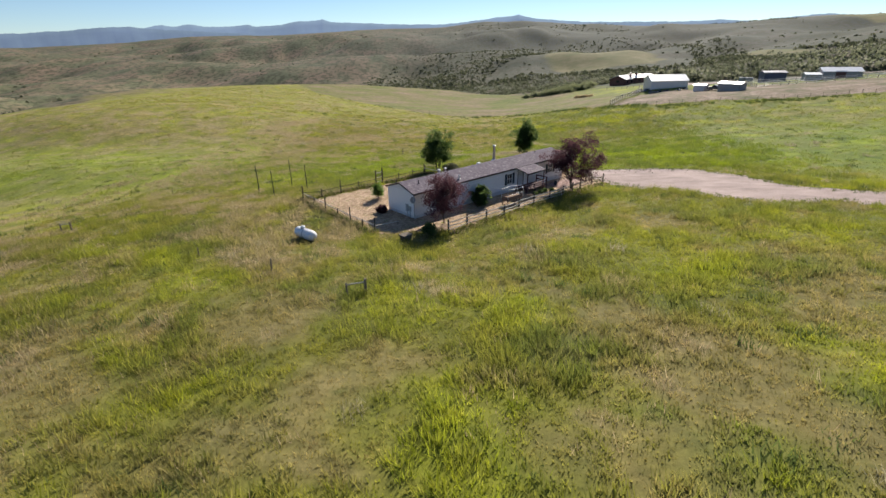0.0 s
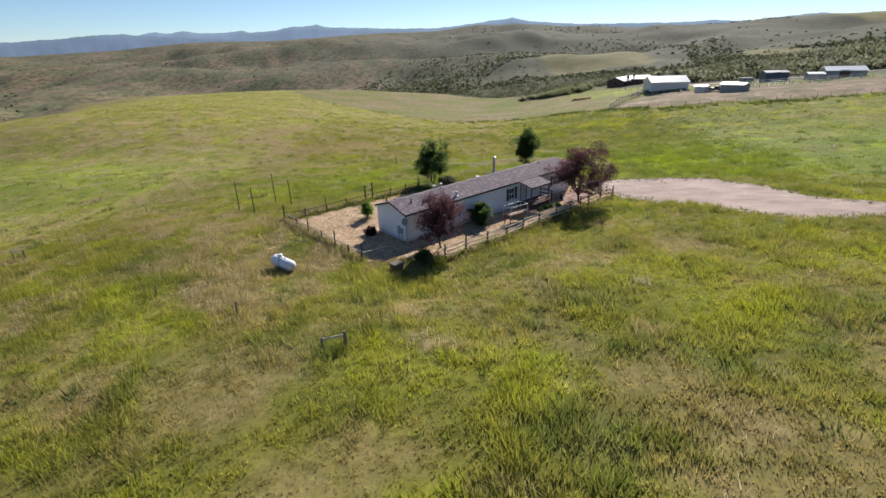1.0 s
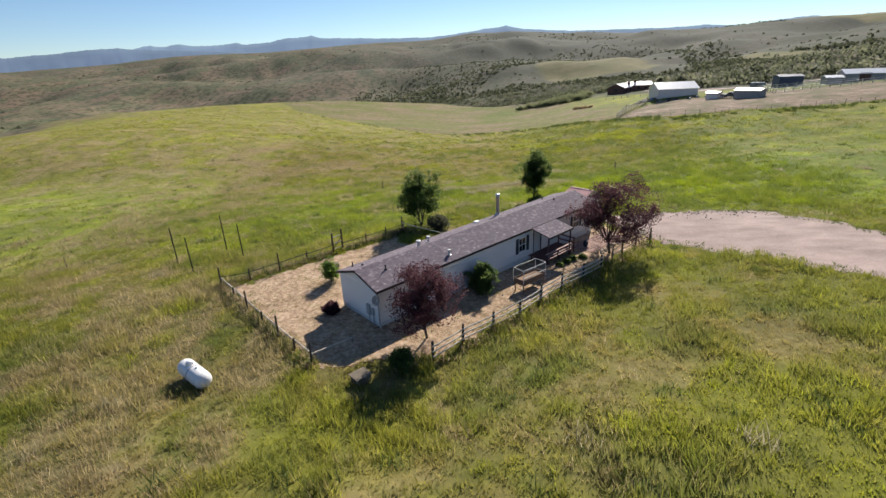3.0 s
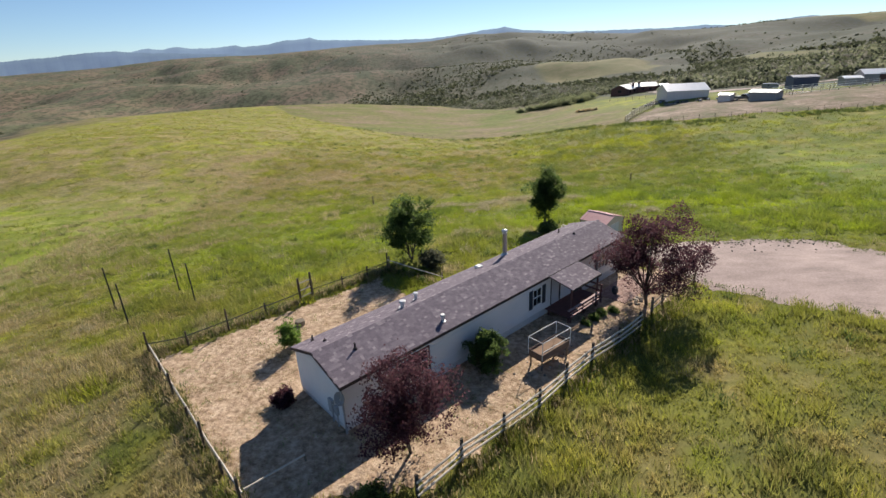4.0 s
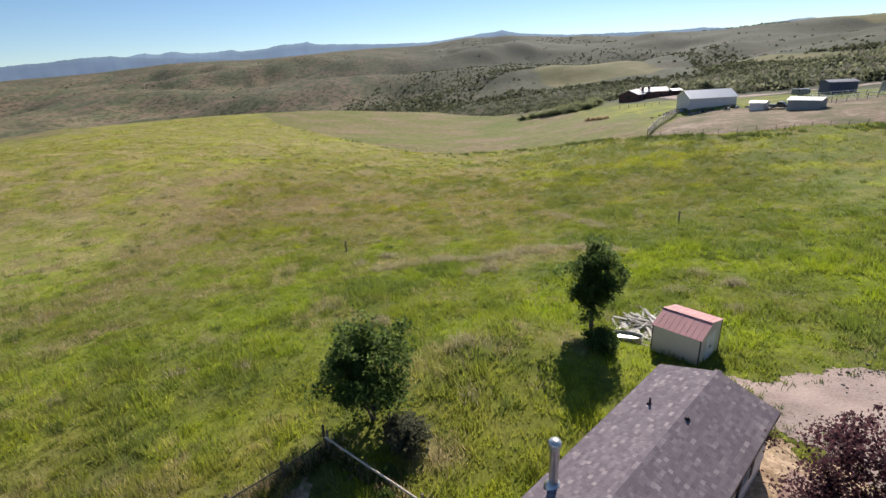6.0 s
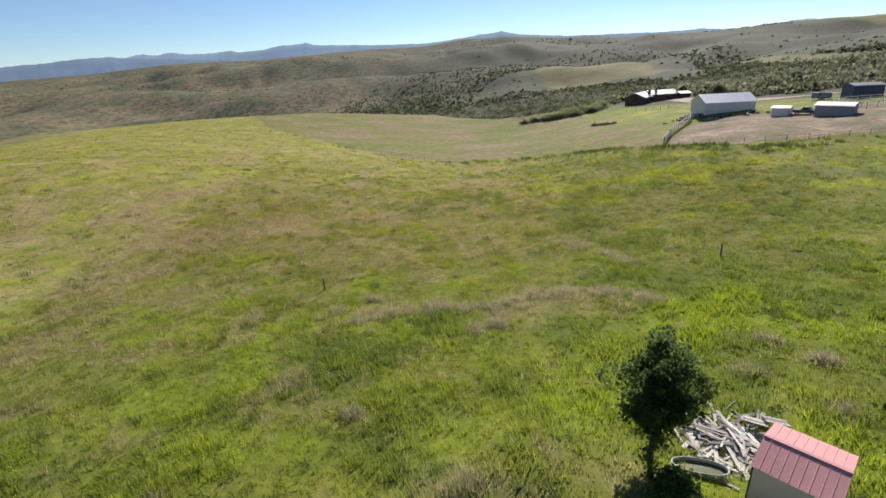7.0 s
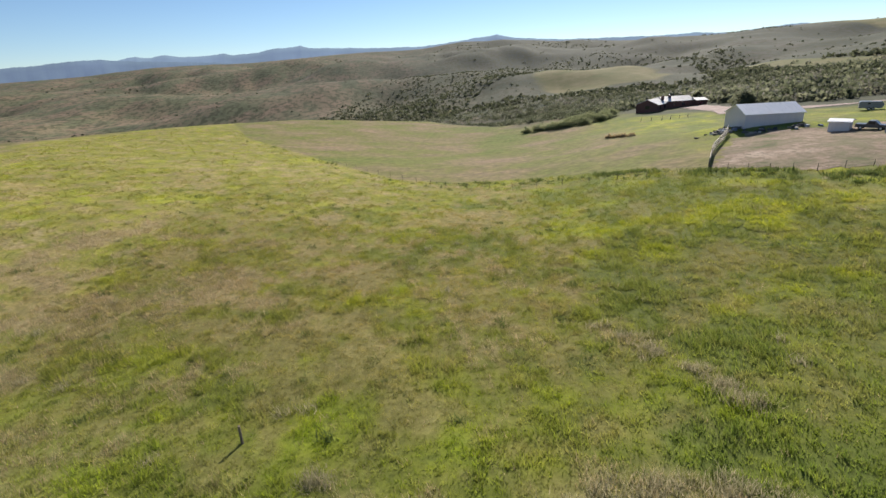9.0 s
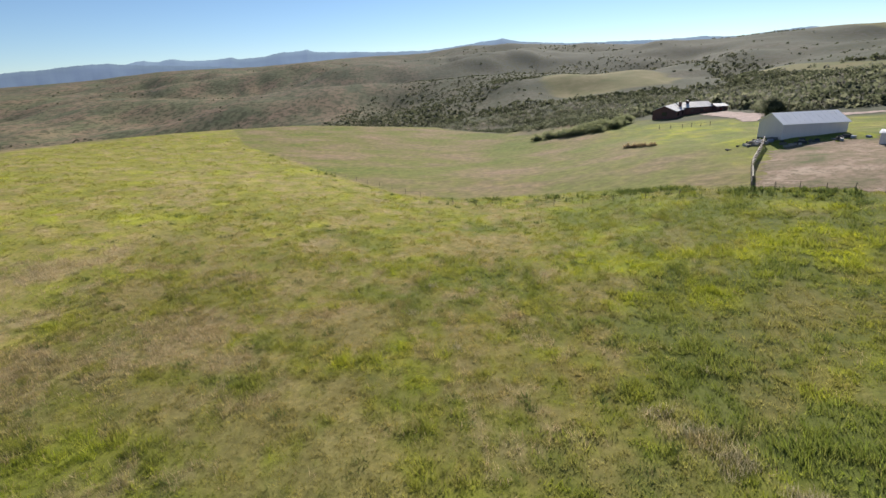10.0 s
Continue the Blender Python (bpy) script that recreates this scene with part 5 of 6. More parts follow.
for y in (-LV, LV - 0.04):
    g = bmesh.new()
    prof = [(-LU, HE - 0.03), (LU, HE - 0.03), (-LU * 0.1, HR - 0.05)]
    lo = [g.verts.new((x, y, z)) for x, z in prof]
    hi = [g.verts.new((x, y + 0.04, z)) for x, z in prof]
    g.faces.new(lo), g.faces.new(hi[::-1])
    for k in range(3):
        g.faces.new((lo[k], lo[(k + 1) % 3], hi[(k + 1) % 3], hi[k]))
    bmesh.ops.recalc_face_normals(g, faces=g.faces[:])
    part("gable", g, SHED_WALL, shed)
for x0, z0, x1, z1 in ((-LU - 0.08, HE - 0.02, -LU * 0.1, HR + 0.0), (LU + 0.08, HE - 0.02, -LU * 0.1, HR + 0.0)):
    n = 9
    for k in range(n):
        y0, y1 = -LV - 0.08 + k * (2 * LV + 0.16) / n, -LV - 0.08 + (k + 1) * (2 * LV + 0.16) / n
        g = bmesh.new()
        sec = [(y0, 0.0), (y0 + 0.010, 0.018), (y0 + 0.026, 0.018), (y0 + 0.036, 0.004), (y1, 0.004), (y1, -0.008), (y0, -0.008)]
        ra = [g.verts.new((x0, y, z0 + h)) for y, h in sec]
        rb = [g.verts.new((x1, y, z1 + h)) for y, h in sec]
        for j in range(len(sec)):
            g.faces.new((ra[j], ra[(j + 1) % len(sec)], rb[(j + 1) % len(sec)], rb[j]))
        bmesh.ops.recalc_face_normals(g, faces=g.faces[:])
        part("roof_panel", g, SHED_ROOF, shed)
part("ridge_cap", box(bmesh.new(), (-LU * 0.1 - 0.09, -LV - 0.09, HR - 0.012), (-LU * 0.1 + 0.09, LV + 0.09, HR + 0.024), 0.01), SHED_ROOF, shed)
for x0, x1 in ((-0.72, -0.01), (0.01, 0.72)):
    d = part("door", box(bmesh.new(), (x0, -LV - 0.025, 0.02), (x1, -LV - 0.004, 1.72), 0.004), plain("pale_shed_door", (0.68, 0.67, 0.66), 0.5, vary=0.05), shed, "pale sliding shed door")
    part("handle", box(bmesh.new(), (x0 * 0.1 + x1 * 0.1 - 0.015, -LV - 0.045, 0.85), (x0 * 0.1 + x1 * 0.1 + 0.015, -LV - 0.026, 1.0)), SHED_TRIM, d)
for x in (-LU, LU):
    for y in (-LV, LV):
        part("corner_trim", box(bmesh.new(), (x - 0.03, y - 0.03, -0.2), (x + 0.03, y + 0.03, HE - 0.05), 0.004), SHED_TRIM, shed)

BLEACHED = tinted("bleached_lumber", (0.0, 0.22, 0.20, 0.19), (0.4, 0.42, 0.39, 0.36), (0.8, 0.58, 0.55, 0.51), (1.0, 0.70, 0.68, 0.65))
rng = random.Random(21)
for k in range(150):
    su, sv = rng.gauss(33.6, 1.15), rng.gauss(9.0, 0.85)
    length, w = rng.uniform(0.7, 2.6), rng.choice((0.09, 0.14, 0.19))
    ang = house_turn + rng.choice((rng.gauss(60, 25), rng.gauss(-20, 30), rng.uniform(0, 180)))
    level = max(0.0, 0.75 - 0.35 * math.hypot(su - 33.6, sv - 9.2)) * rng.random()
    t = thing("board", place(su, sv, 0.04 + level), 0, "bleached grey scrap board in a lumber pile", "board", "scrap boards by the shed")
    t.matrix_basis = t.matrix_basis @ pose(0, 0, 0, rng.uniform(-10, 10), rng.uniform(-9, 9), ang)
    part("plank", box(bmesh.new(), (-length / 2, -w / 2, -0.018), (length / 2, w / 2, 0.018), 0.003), BLEACHED, t)
for k, (su, sv, turn) in enumerate(((35.7, 8.6, 15), (36.3, 7.9, 22))):
    t = thing("pallet", place(su, sv, 0.35), house_turn + turn, "weathered grey wooden pallet leaning on scrap boards", "pallet", "pallets by the shed")
    t.matrix_basis = t.matrix_basis @ pose(0, 0, 0, 0, 24, 0)
    for j in range(7):
        part("slat", box(bmesh.new(), (-0.6 + j * 0.175, -0.5, 0.1), (-0.49 + j * 0.175, 0.5, 0.12), 0.002), BLEACHED, t)
    for y in (-0.48, -0.03, 0.42):
        part("bearer", box(bmesh.new(), (-0.6, y, 0.0), (0.6, y + 0.06, 0.098), 0.003), OLD_WOOD, t)
tub = thing("stock_tank", place(30.6, 9.3), house_turn - 60, "oval galvanized stock tank half hidden in weeds", "tank")
b = bmesh.new()
rows = []
for sc, z in ((0.95, 0.0), (1.0, 0.33), (1.03, 0.35), (0.98, 0.35), (0.96, 0.32), (0.92, 0.06)):
    rows.append([b.verts.new((1.1 * sc * math.copysign(abs(math.cos(k * 0.2618)) ** 0.8, math.cos(k * 0.2618)), 0.42 * sc * math.sin(k * 0.2618), z)) for k in range(24)])
for q, w in zip(rows, rows[1:]):
    for k in range(24):
        b.faces.new((q[k], q[(k + 1) % 24], w[(k + 1) % 24], w[k]))
b.faces.new(rows[0][::-1]), b.faces.new(rows[-1])
part("basin", b, plain("dull_galvanized", (0.36, 0.37, 0.37), 0.6, vary=0.15, bump=0), tub)
pool = bmesh.new()
pool.faces.new([pool.verts.new((1.03 * math.copysign(abs(math.cos(k * 0.2618)) ** 0.8, math.cos(k * 0.2618)), 0.39 * math.sin(k * 0.2618), 0.2)) for k in range(24)])
part("water", pool, plain("green_stale_water", (0.06, 0.075, 0.03), 0.3, bump=0), tub, "dark green stale water")

# brick walk from the porch to the drive
walk_way = tagged(new("pavement"), "pinkish brick paving leading from porch to driveway", "paving", kind="structure")
me = bpy.data.meshes.new("brick")
b = box(bmesh.new(), (-0.098, -0.048, -0.04), (0.098, 0.048, 0.02), 0.005)
b.to_mesh(me)
b.free()
me.materials.append(BRICK)
count = 0
rest_v = bmesh.new()
for i in range(40):
    for j in range(20):
        su, sv = 19.4 + 0.204 * (i % 26) + 0.1 * (j % 2), -2.7 + 0.104 * j
        if i < 26 and count < 300:
            ob = new("brick", me)
            ob.parent = walk_way
            p = place(su, sv, 0.045 + rng.uniform(-0.006, 0.006))
            ob.matrix_basis = pose(p.x, p.y, p.z, rng.uniform(-1, 1), rng.uniform(-1, 1), house_turn + rng.uniform(-1.5, 1.5))
            count += 1
        elif i < 26:
            p = place(su, sv, 0.045 + rng.uniform(-0.006, 0.006))
            box(rest_v, (-0.098, -0.048, -0.04), (0.098, 0.048, 0.02), 0, pose(p.x, p.y, p.z, 0, 0, house_turn + rng.uniform(-1.5, 1.5)))
tagged(part("bricks", rest_v, BRICK, walk_way), kind="stuff")


# ---- the neighbouring ranch ----
WHITE_METAL = plain("white_metal_siding", (0.68, 0.62, 0.60), 0.5, vary=0.08, size=2.0, bump=0.002, stretch=(3, 3, 0.2))
BRIGHT_ROOF = plain("bright_metal_roof", (0.90, 0.89, 0.88), 0.40, 0.1, vary=0.06, size=2.0, bump=0.001)
GREY_ROOF = plain("pale_grey_metal_roof", (0.62, 0.60, 0.58), 0.45, 0.1, vary=0.25, size=2.5, bump=0.001)
BLUE_ROOF = plain("dull_blue_roof", (0.20, 0.21, 0.26), 0.5, vary=0.15, size=1.5)
RED_WALL = plain("dark_red_siding", (0.16, 0.075, 0.06), 0.8, vary=0.15, size=1.0)
BLUE_WALL = plain("blue_grey_metal", (0.075, 0.085, 0.14), 0.5, vary=0.12, size=1.5)
GREY_WALL = plain("grey_plank_wall", (0.30, 0.29, 0.29), 0.8, vary=0.15, size=1.0)


def farm_building(name, x, y, turn, length, width, eave, ridge, wall_mat, roof_mat, label, category, openings=(), sink=0.0):
    """A gabled building with wall sheets, ribbed roof sides, and doors and windows set into the front and end."""
    z = ground_at(x, y) - sink
    h = thing(name, (x, y, z), turn, label, category)
    l, w = length / 2, width / 2
    for lo, hi in (((-l, -w, -1.0), (l, -w + 0.15, eave)), ((-l, w - 0.15, -1.0), (l, w, eave))):
        b = box(bmesh.new(), lo, hi)
        part("wall", b, wall_mat, h)
    for x0 in (-l, l - 0.15):
        g = bmesh.new()
        prof = [(-w + 0.151, -1.0), (w - 0.151, -1.0), (w - 0.151, eave), (0, ridge - 0.12), (-w + 0.151, eave)]
        lo = [g.verts.new((x0, a, c)) for a, c in prof]
        hi = [g.verts.new((x0 + 0.15, a, c)) for a, c in prof]
        g.faces.new(lo), g.faces.new(hi[::-1])
        for k in range(5):
            g.faces.new((lo[k], lo[(k + 1) % 5], hi[(k + 1) % 5], hi[k]))
        bmesh.ops.recalc_face_normals(g, faces=g.faces[:])
        part("gable_wall", g, wall_mat, h)
    for side in (-1, 1):
        n = max(2, int(length / 1.2))
        for k in range(n):
            g = bmesh.new()
            x0, x1 = -l - 0.3 + k * (length + 0.6) / n, -l - 0.3 + (k + 1) * (length + 0.6) / n
            for a, c, up in ((x0, x0 + 0.05, 0.02), (x0 + 0.05, x1, 0.0)):
                p = [(a, side * (w + 0.35), eave - 0.1 + up), (c, side * (w + 0.35), eave - 0.1 + up), (c, 0, ridge + up), (a, 0, ridge + up)]
                lo, hi = [g.verts.new((q[0], q[1], q[2] - 0.12 - up)) for q in p], [g.verts.new(q) for q in p]
                g.faces.new(hi), g.faces.new(lo[::-1])
                for j in range(4):
                    g.faces.new((lo[j], lo[(j + 1) % 4], hi[(j + 1) % 4], hi[j]))
            bmesh.ops.recalc_face_normals(g, faces=g.faces[:])
            part("roof_panel", g, roof_mat, h)
    for kind, face, at, lo, wide, high in openings:
        b = bmesh.new()
        if face == "front":
            box(b, (at, -w - 0.05, lo), (at + wide, -w - 0.002, lo + high), 0.02)
        else:
            box(b, (-l - 0.05, at, lo), (-l - 0.002, at + wide, lo + high), 0.02)
        part(kind, b, GLASS_DARK if kind == "window" else (SHED_TRIM if kind == "door" else roof_mat), h)
    return h


farm_building("metal_barn", 67.6, 198.8, 3.4, 13.2, 8.2, 2.85, 4.75, WHITE_METAL, BRIGHT_ROOF, "long white metal barn with a bright sheet roof", "barn")
farm_building("ranch_house", 76.0, 298.0, 52, 13.0, 9.0, 3.1, 5.0, RED_WALL, GREY_ROOF, "dark red ranch house with a pale metal roof", "house", (("window", "front", -4.5, 1.0, 1.6, 1.3), ("window", "front", 1.0, 1.0, 1.6, 1.3), ("door", "front", 4.0, 0.0, 1.1, 2.2), ("window", "end", -1.0, 1.2, 1.8, 1.3)))
farm_building("ranch_house_wing", 86.5, 303.0, 8, 13.0, 8.0, 2.9, 4.6, RED_WALL, GREY_ROOF, "low red wing of the ranch house with pale roof", "house", (("window", "front", -2.5, 0.9, 1.5, 1.1), ("window", "front", 1.5, 0.9, 1.5, 1.1)))
farm_building("carport", 96.0, 301.0, 12, 5.0, 5.5, 2.1, 2.9, RED_WALL, GREY_ROOF, "low pale-roofed carport at the end of the house", "carport", (("door", "front", -1.8, 0.0, 3.6, 2.0),))
for x, y, h in ((80.3, 299.2, 5.4), (84.0, 301.5, 5.3)):
    c = thing("chimney_stack", (x, y, ground_at(x, y)), 30, "dark brick chimney stack rising through the ranch house", "chimney")
    b = box(bmesh.new(), (-0.45, -0.45, -0.5), (0.45, 0.45, h), 0.03)
    box(b, (-0.55, -0.55, h), (0.55, 0.55, h + 0.15), 0.03)
    part("shaft", b, SHED_TRIM, c)
    part("flue", tube(bmesh.new(), [(0, 0, h), (0, 0, h + 0.5)], 0.16, 8), GALVANIZED, c)
farm_building("loafing_shed", 80.5, 173.6, -46, 6.7, 5.0, 2.3, 2.8, GREY_WALL, BRIGHT_ROOF, "low grey livestock shed with a white roof", "shed")
farm_building("feed_shed", 74.8, 183.6, -42, 3.4, 4.2, 2.0, 2.3, WHITE_METAL, BRIGHT_ROOF, "small white feed shed at the corral edge", "shed")
farm_building("blue_shed", 109.6, 208.0, -8, 7.4, 6.0, 4.2, 4.7, BLUE_WALL, BLUE_ROOF, "tall blue-grey machine shed with a pale roof edge", "shed", (), 0.6)
farm_building("white_roof_barn", 125.0, 195.0, -14, 11.5, 7.0, 2.5, 3.7, GREY_WALL, BRIGHT_ROOF, "grey barn with a broad white roof by the corrals", "barn", (("door", "front", -2.0, 0.0, 3.0, 2.6),))
farm_building("lean_to", 116.0, 195.0, -14, 4.5, 5.0, 2.2, 2.7, GREY_WALL, BRIGHT_ROOF, "small grey lean-to beside the white-roofed barn", "shed")


def vehicle(name, x, y, turn, length, height, colour, label, category, boxy=False):
    """A car, pickup or trailer: shaped body, glass, and four wheels."""
    v = thing(name, (x, y, ground_at(x, y)), turn, label, category)
    paint = plain(name + "_paint", colour, 0.3, vary=0.04, bump=0, specular=0.6)
    b = bmesh.new()
    l, w = length / 2, 1.0
    if boxy:
        prof = [(-l, 0.5), (l - 0.3, 0.5), (l, 1.0), (l, height - 0.5), (l - 0.4, height), (-l + 0.2, height), (-l, height - 0.3)]
    else:
        prof = [(-l, 0.45), (l, 0.45), (l, 1.0), (l * 0.5, 1.08), (l * 0.22, height), (-l * 0.2, height), (-l * 0.32, 1.1), (-l, 1.1)]
    lo = [b.verts.new((a, -w, c)) for a, c in prof]
    hi = [b.verts.new((a, w, c)) for a, c in prof]
    b.faces.new(lo), b.faces.new(hi[::-1])
    for k in range(len(prof)):
        b.faces.new((lo[k], lo[(k + 1) % len(prof)], hi[(k + 1) % len(prof)], hi[k]))
    bmesh.ops.recalc_face_normals(b, faces=b.faces[:])
    bmesh.ops.bevel(b, geom=b.edges[:], offset=0.08, segments=2, affect="EDGES")
    part("body", b, paint, v, "", False)
    for side in (-1.012, 0.992):
        if boxy:
            part("window", box(bmesh.new(), (-l * 0.3, side, 1.5), (-l * 0.1, side + 0.02, 1.85), 0.004), GLASS_DARK, v)
        else:
            part("window", box(bmesh.new(), (-l * 0.18, side, 1.12), (l * 0.2, side + 0.02, height - 0.12), 0.004), GLASS_DARK, v)
    for a in ((-l * 0.15, l * 0.2) if boxy else (-l * 0.62, l * 0.62)):
        for y in (-1.03, 0.81):
            wheel = part("wheel", tube(bmesh.new(), [(a, y, 0.36), (a, y + 0.22, 0.36)], 0.36, 14), plain("tyre", (0.025, 0.025, 0.025), 0.9), v, "black tyre")
            part("rim", tube(bmesh.new(), [(a, y - 0.01, 0.36), (a, y + 0.23, 0.36)], 0.2, 10), GALVANIZED, wheel)
    return v


vehicle("pickup", 97.5, 300.0, 40, 5.2, 1.8, (0.32, 0.03, 0.03), "red pickup parked beside the ranch house", "car")
vehicle("pickup_grey", 77.9, 179.6, -46, 5.0, 1.75, (0.06, 0.06, 0.07), "dark pickup parked between the two corral sheds", "car")
# the last one is an added trailer shape in place of indistinct clutter
vehicle("trailer_stand_in", 104.0, 216.0, -30, 5.0, 2.2, (0.20, 0.21, 0.24), "grey trailer shape standing in for clutter near the blue shed", "trailer", True)

rng = random.Random(31)
SCRAP = tinted("ranch_scrap", (0.0, 0.04, 0.045, 0.06), (0.35, 0.08, 0.08, 0.075), (0.65, 0.22, 0.20, 0.18), (0.9, 0.55, 0.54, 0.52), (1.0, 0.08, 0.13, 0.26))
for k in range(64):
    x, y = (rng.gauss(57.8, 1.9), rng.gauss(196.0, 1.3)) if k < 44 else (rng.uniform(60, 76), rng.uniform(189.5, 191.8))
    z = ground_at(x, y)
    t = thing("scrap_piece", (x, y, z), rng.uniform(0, 180), "piece of ranch scrap heaped beside the barn", "scrap", "scrap round the barn")
    a, c, d = rng.uniform(0.2, 0.8), rng.uniform(0.15, 0.4), rng.uniform(0.15, 0.55)
    b = box(bmesh.new(), (-a, -c, -0.2), (a, c, d), 0.06)
    for q in b.verts:
        q.co += Vector((rng.uniform(-0.12, 0.12), rng.uniform(-0.12, 0.12), rng.uniform(-0.1, 0.1)))
    part("body", b, SCRAP, t)


def line_fence(label, line, gap, height, r, rails, post_mat, rail_mat, rail_r, seed):
    """A long fence over the land: posts at even gaps, rails or wires between."""
    q = random.Random(seed)
    f = thing("fence", (0, 0, 0), 0, label, "fence")
    spots = []
    for (ax, ay), (bx, by) in zip(line, line[1:]):
        n = max(1, int(math.hypot(bx - ax, by - ay) / gap))
        spots += [(ax + (bx - ax) * k / n, ay + (by - ay) * k / n) for k in range(n)]
    spots.append(line[-1])
    at = [Vector((x, y, ground_at(x, y))) for x, y in spots]
    for p in at:
        fence_post(f, p, height * q.uniform(0.85, 1.12), r, post_mat)
    for h in rails:
        for a, b in zip(at, at[1:]):
            part("rail", tube(bmesh.new(), [a + Vector((0, 0, h + q.uniform(-0.05, 0.05))), b + Vector((0, 0, h + q.uniform(-0.05, 0.05)))], rail_r, 4), rail_mat, f)
    return f


line_fence("tall pale pole fence running up to the barn", [(40.4, 163.6), (46, 175), (57.5, 193.5)], 2.4, 1.9, 0.1, (0.5, 0.95, 1.4, 1.8), OLD_WOOD, PALE_RAIL, 0.085, 41)
line_fence("wire fence on thin posts along the corral edge", [(40.4, 163.6), (51, 152.3), (61, 150), (85, 145), (125, 143)], 3.0, 1.15, 0.05, (0.5, 1.0), OLD_WOOD, WIRE, 0.012, 42)
line_fence("wire fence on thin posts along the mown field", [(40.4, 163.6), (31, 166.5), (-7, 181), (-48, 221)], 5.0, 0.95, 0.045, (0.5, 0.95), OLD_WOOD, WIRE, 0.012, 43)
line_fence("white-grey rail corral beside the livestock sheds", [(90, 178), (104, 181), (118, 180), (140, 174)], 2.6, 1.7, 0.1, (0.5, 1.0, 1.55), PALE_RAIL, GALVANIZED, 0.07, 44)
line_fence("grey rail pen behind the livestock shed", [(90, 178), (94, 196), (118, 186)], 2.6, 1.7, 0.1, (0.5, 1.0, 1.55), PALE_RAIL, GALVANIZED, 0.07, 45)
line_fence("low wire garden fence before the ranch house", [(60, 262), (66, 258), (74, 256)], 2.6, 1.3, 0.08, (1.1,), OLD_WOOD, WIRE, 0.015, 46)
leafy_tree("cottonwood", (88.0, 246.0, ground_at(88, 246) - 0.1), 8.0, 3.7, WILLOW_LEAF, 0.2, 110, 120, "broad grey-green cottonwood behind the metal barn", 51, 0.15, 3, (0, 0), 0.5)
for x, y, h in ((106, 300, 4.2), (101, 314, 4.6)):
    leafy_tree("yard_tree", (x, y, ground_at(x, y) - 0.1), h, h * 0.42, BRUSH_LEAF, 0.18, 70, 90, "dark green tree standing by the ranch house", int(x), 0.15, 2, (0, 0), 0.5)
pole = thing("utility_pole", (80.0, 226.0, ground_at(80, 226)), 0, "tall grey wooden utility pole behind the barn", "pole")
part("shaft", tube(bmesh.new(), [(0, 0, -1), (0, 0, 9)], [0.16, 0.1], 8), OLD_WOOD, pole)
part("crossarm", box(bmesh.new(), (-0.9, -0.06, 8.3), (0.9, 0.06, 8.45)), OLD_WOOD, pole)
for x, y, h, w in ((22, 293, 1.3, 1.5), (27, 292, 1.9, 1.9), (31, 290, 1.7, 1.6), (34, 287, 2.5, 2.2), (38, 285, 2.2, 1.8), (41, 290, 3.3, 2.6), (44, 283, 2.4, 2.0), (47, 289, 3.6, 2.7), (51, 285, 2.6, 2.0), (54, 291, 3.5, 2.5), (58, 296, 3.2, 2.6)):
    leafy_tree("willow_bush", (x, y, ground_at(x, y) - 0.1), h, w * 1.7, REED_LEAF, 0.15, 56, 80, "grey-green willow bush in the wet draw", int(x), 0.05, 4, (0, 0), 0.6)
for x, y, h in ((40.5, 229, 0.7), (42, 227, 0.8), (43.5, 225, 0.7), (45, 223, 0.6)):
    leafy_tree("dry_bush", (x, y, ground_at(x, y) - 0.1), h, 1.3, STRAW_GRASS, 0.09, 40, 70, "low brown weed bush on the mown field", int(x * 3), 0.05, 4, (0, 0), 0.6)
RANCH_ROAD = [(84, 256), (120, 240), (180, 232), (180, 237), (121, 245), (101, 262), (96, 296), (86, 294), (88, 268)]
sheet("ranch_road", lambda x, y: in_polygon(x, y, RANCH_ROAD), (80, 228, 184, 300), 1.2, 0.12, GRAVEL, "pale dirt ranch road curving behind the barn", "road")


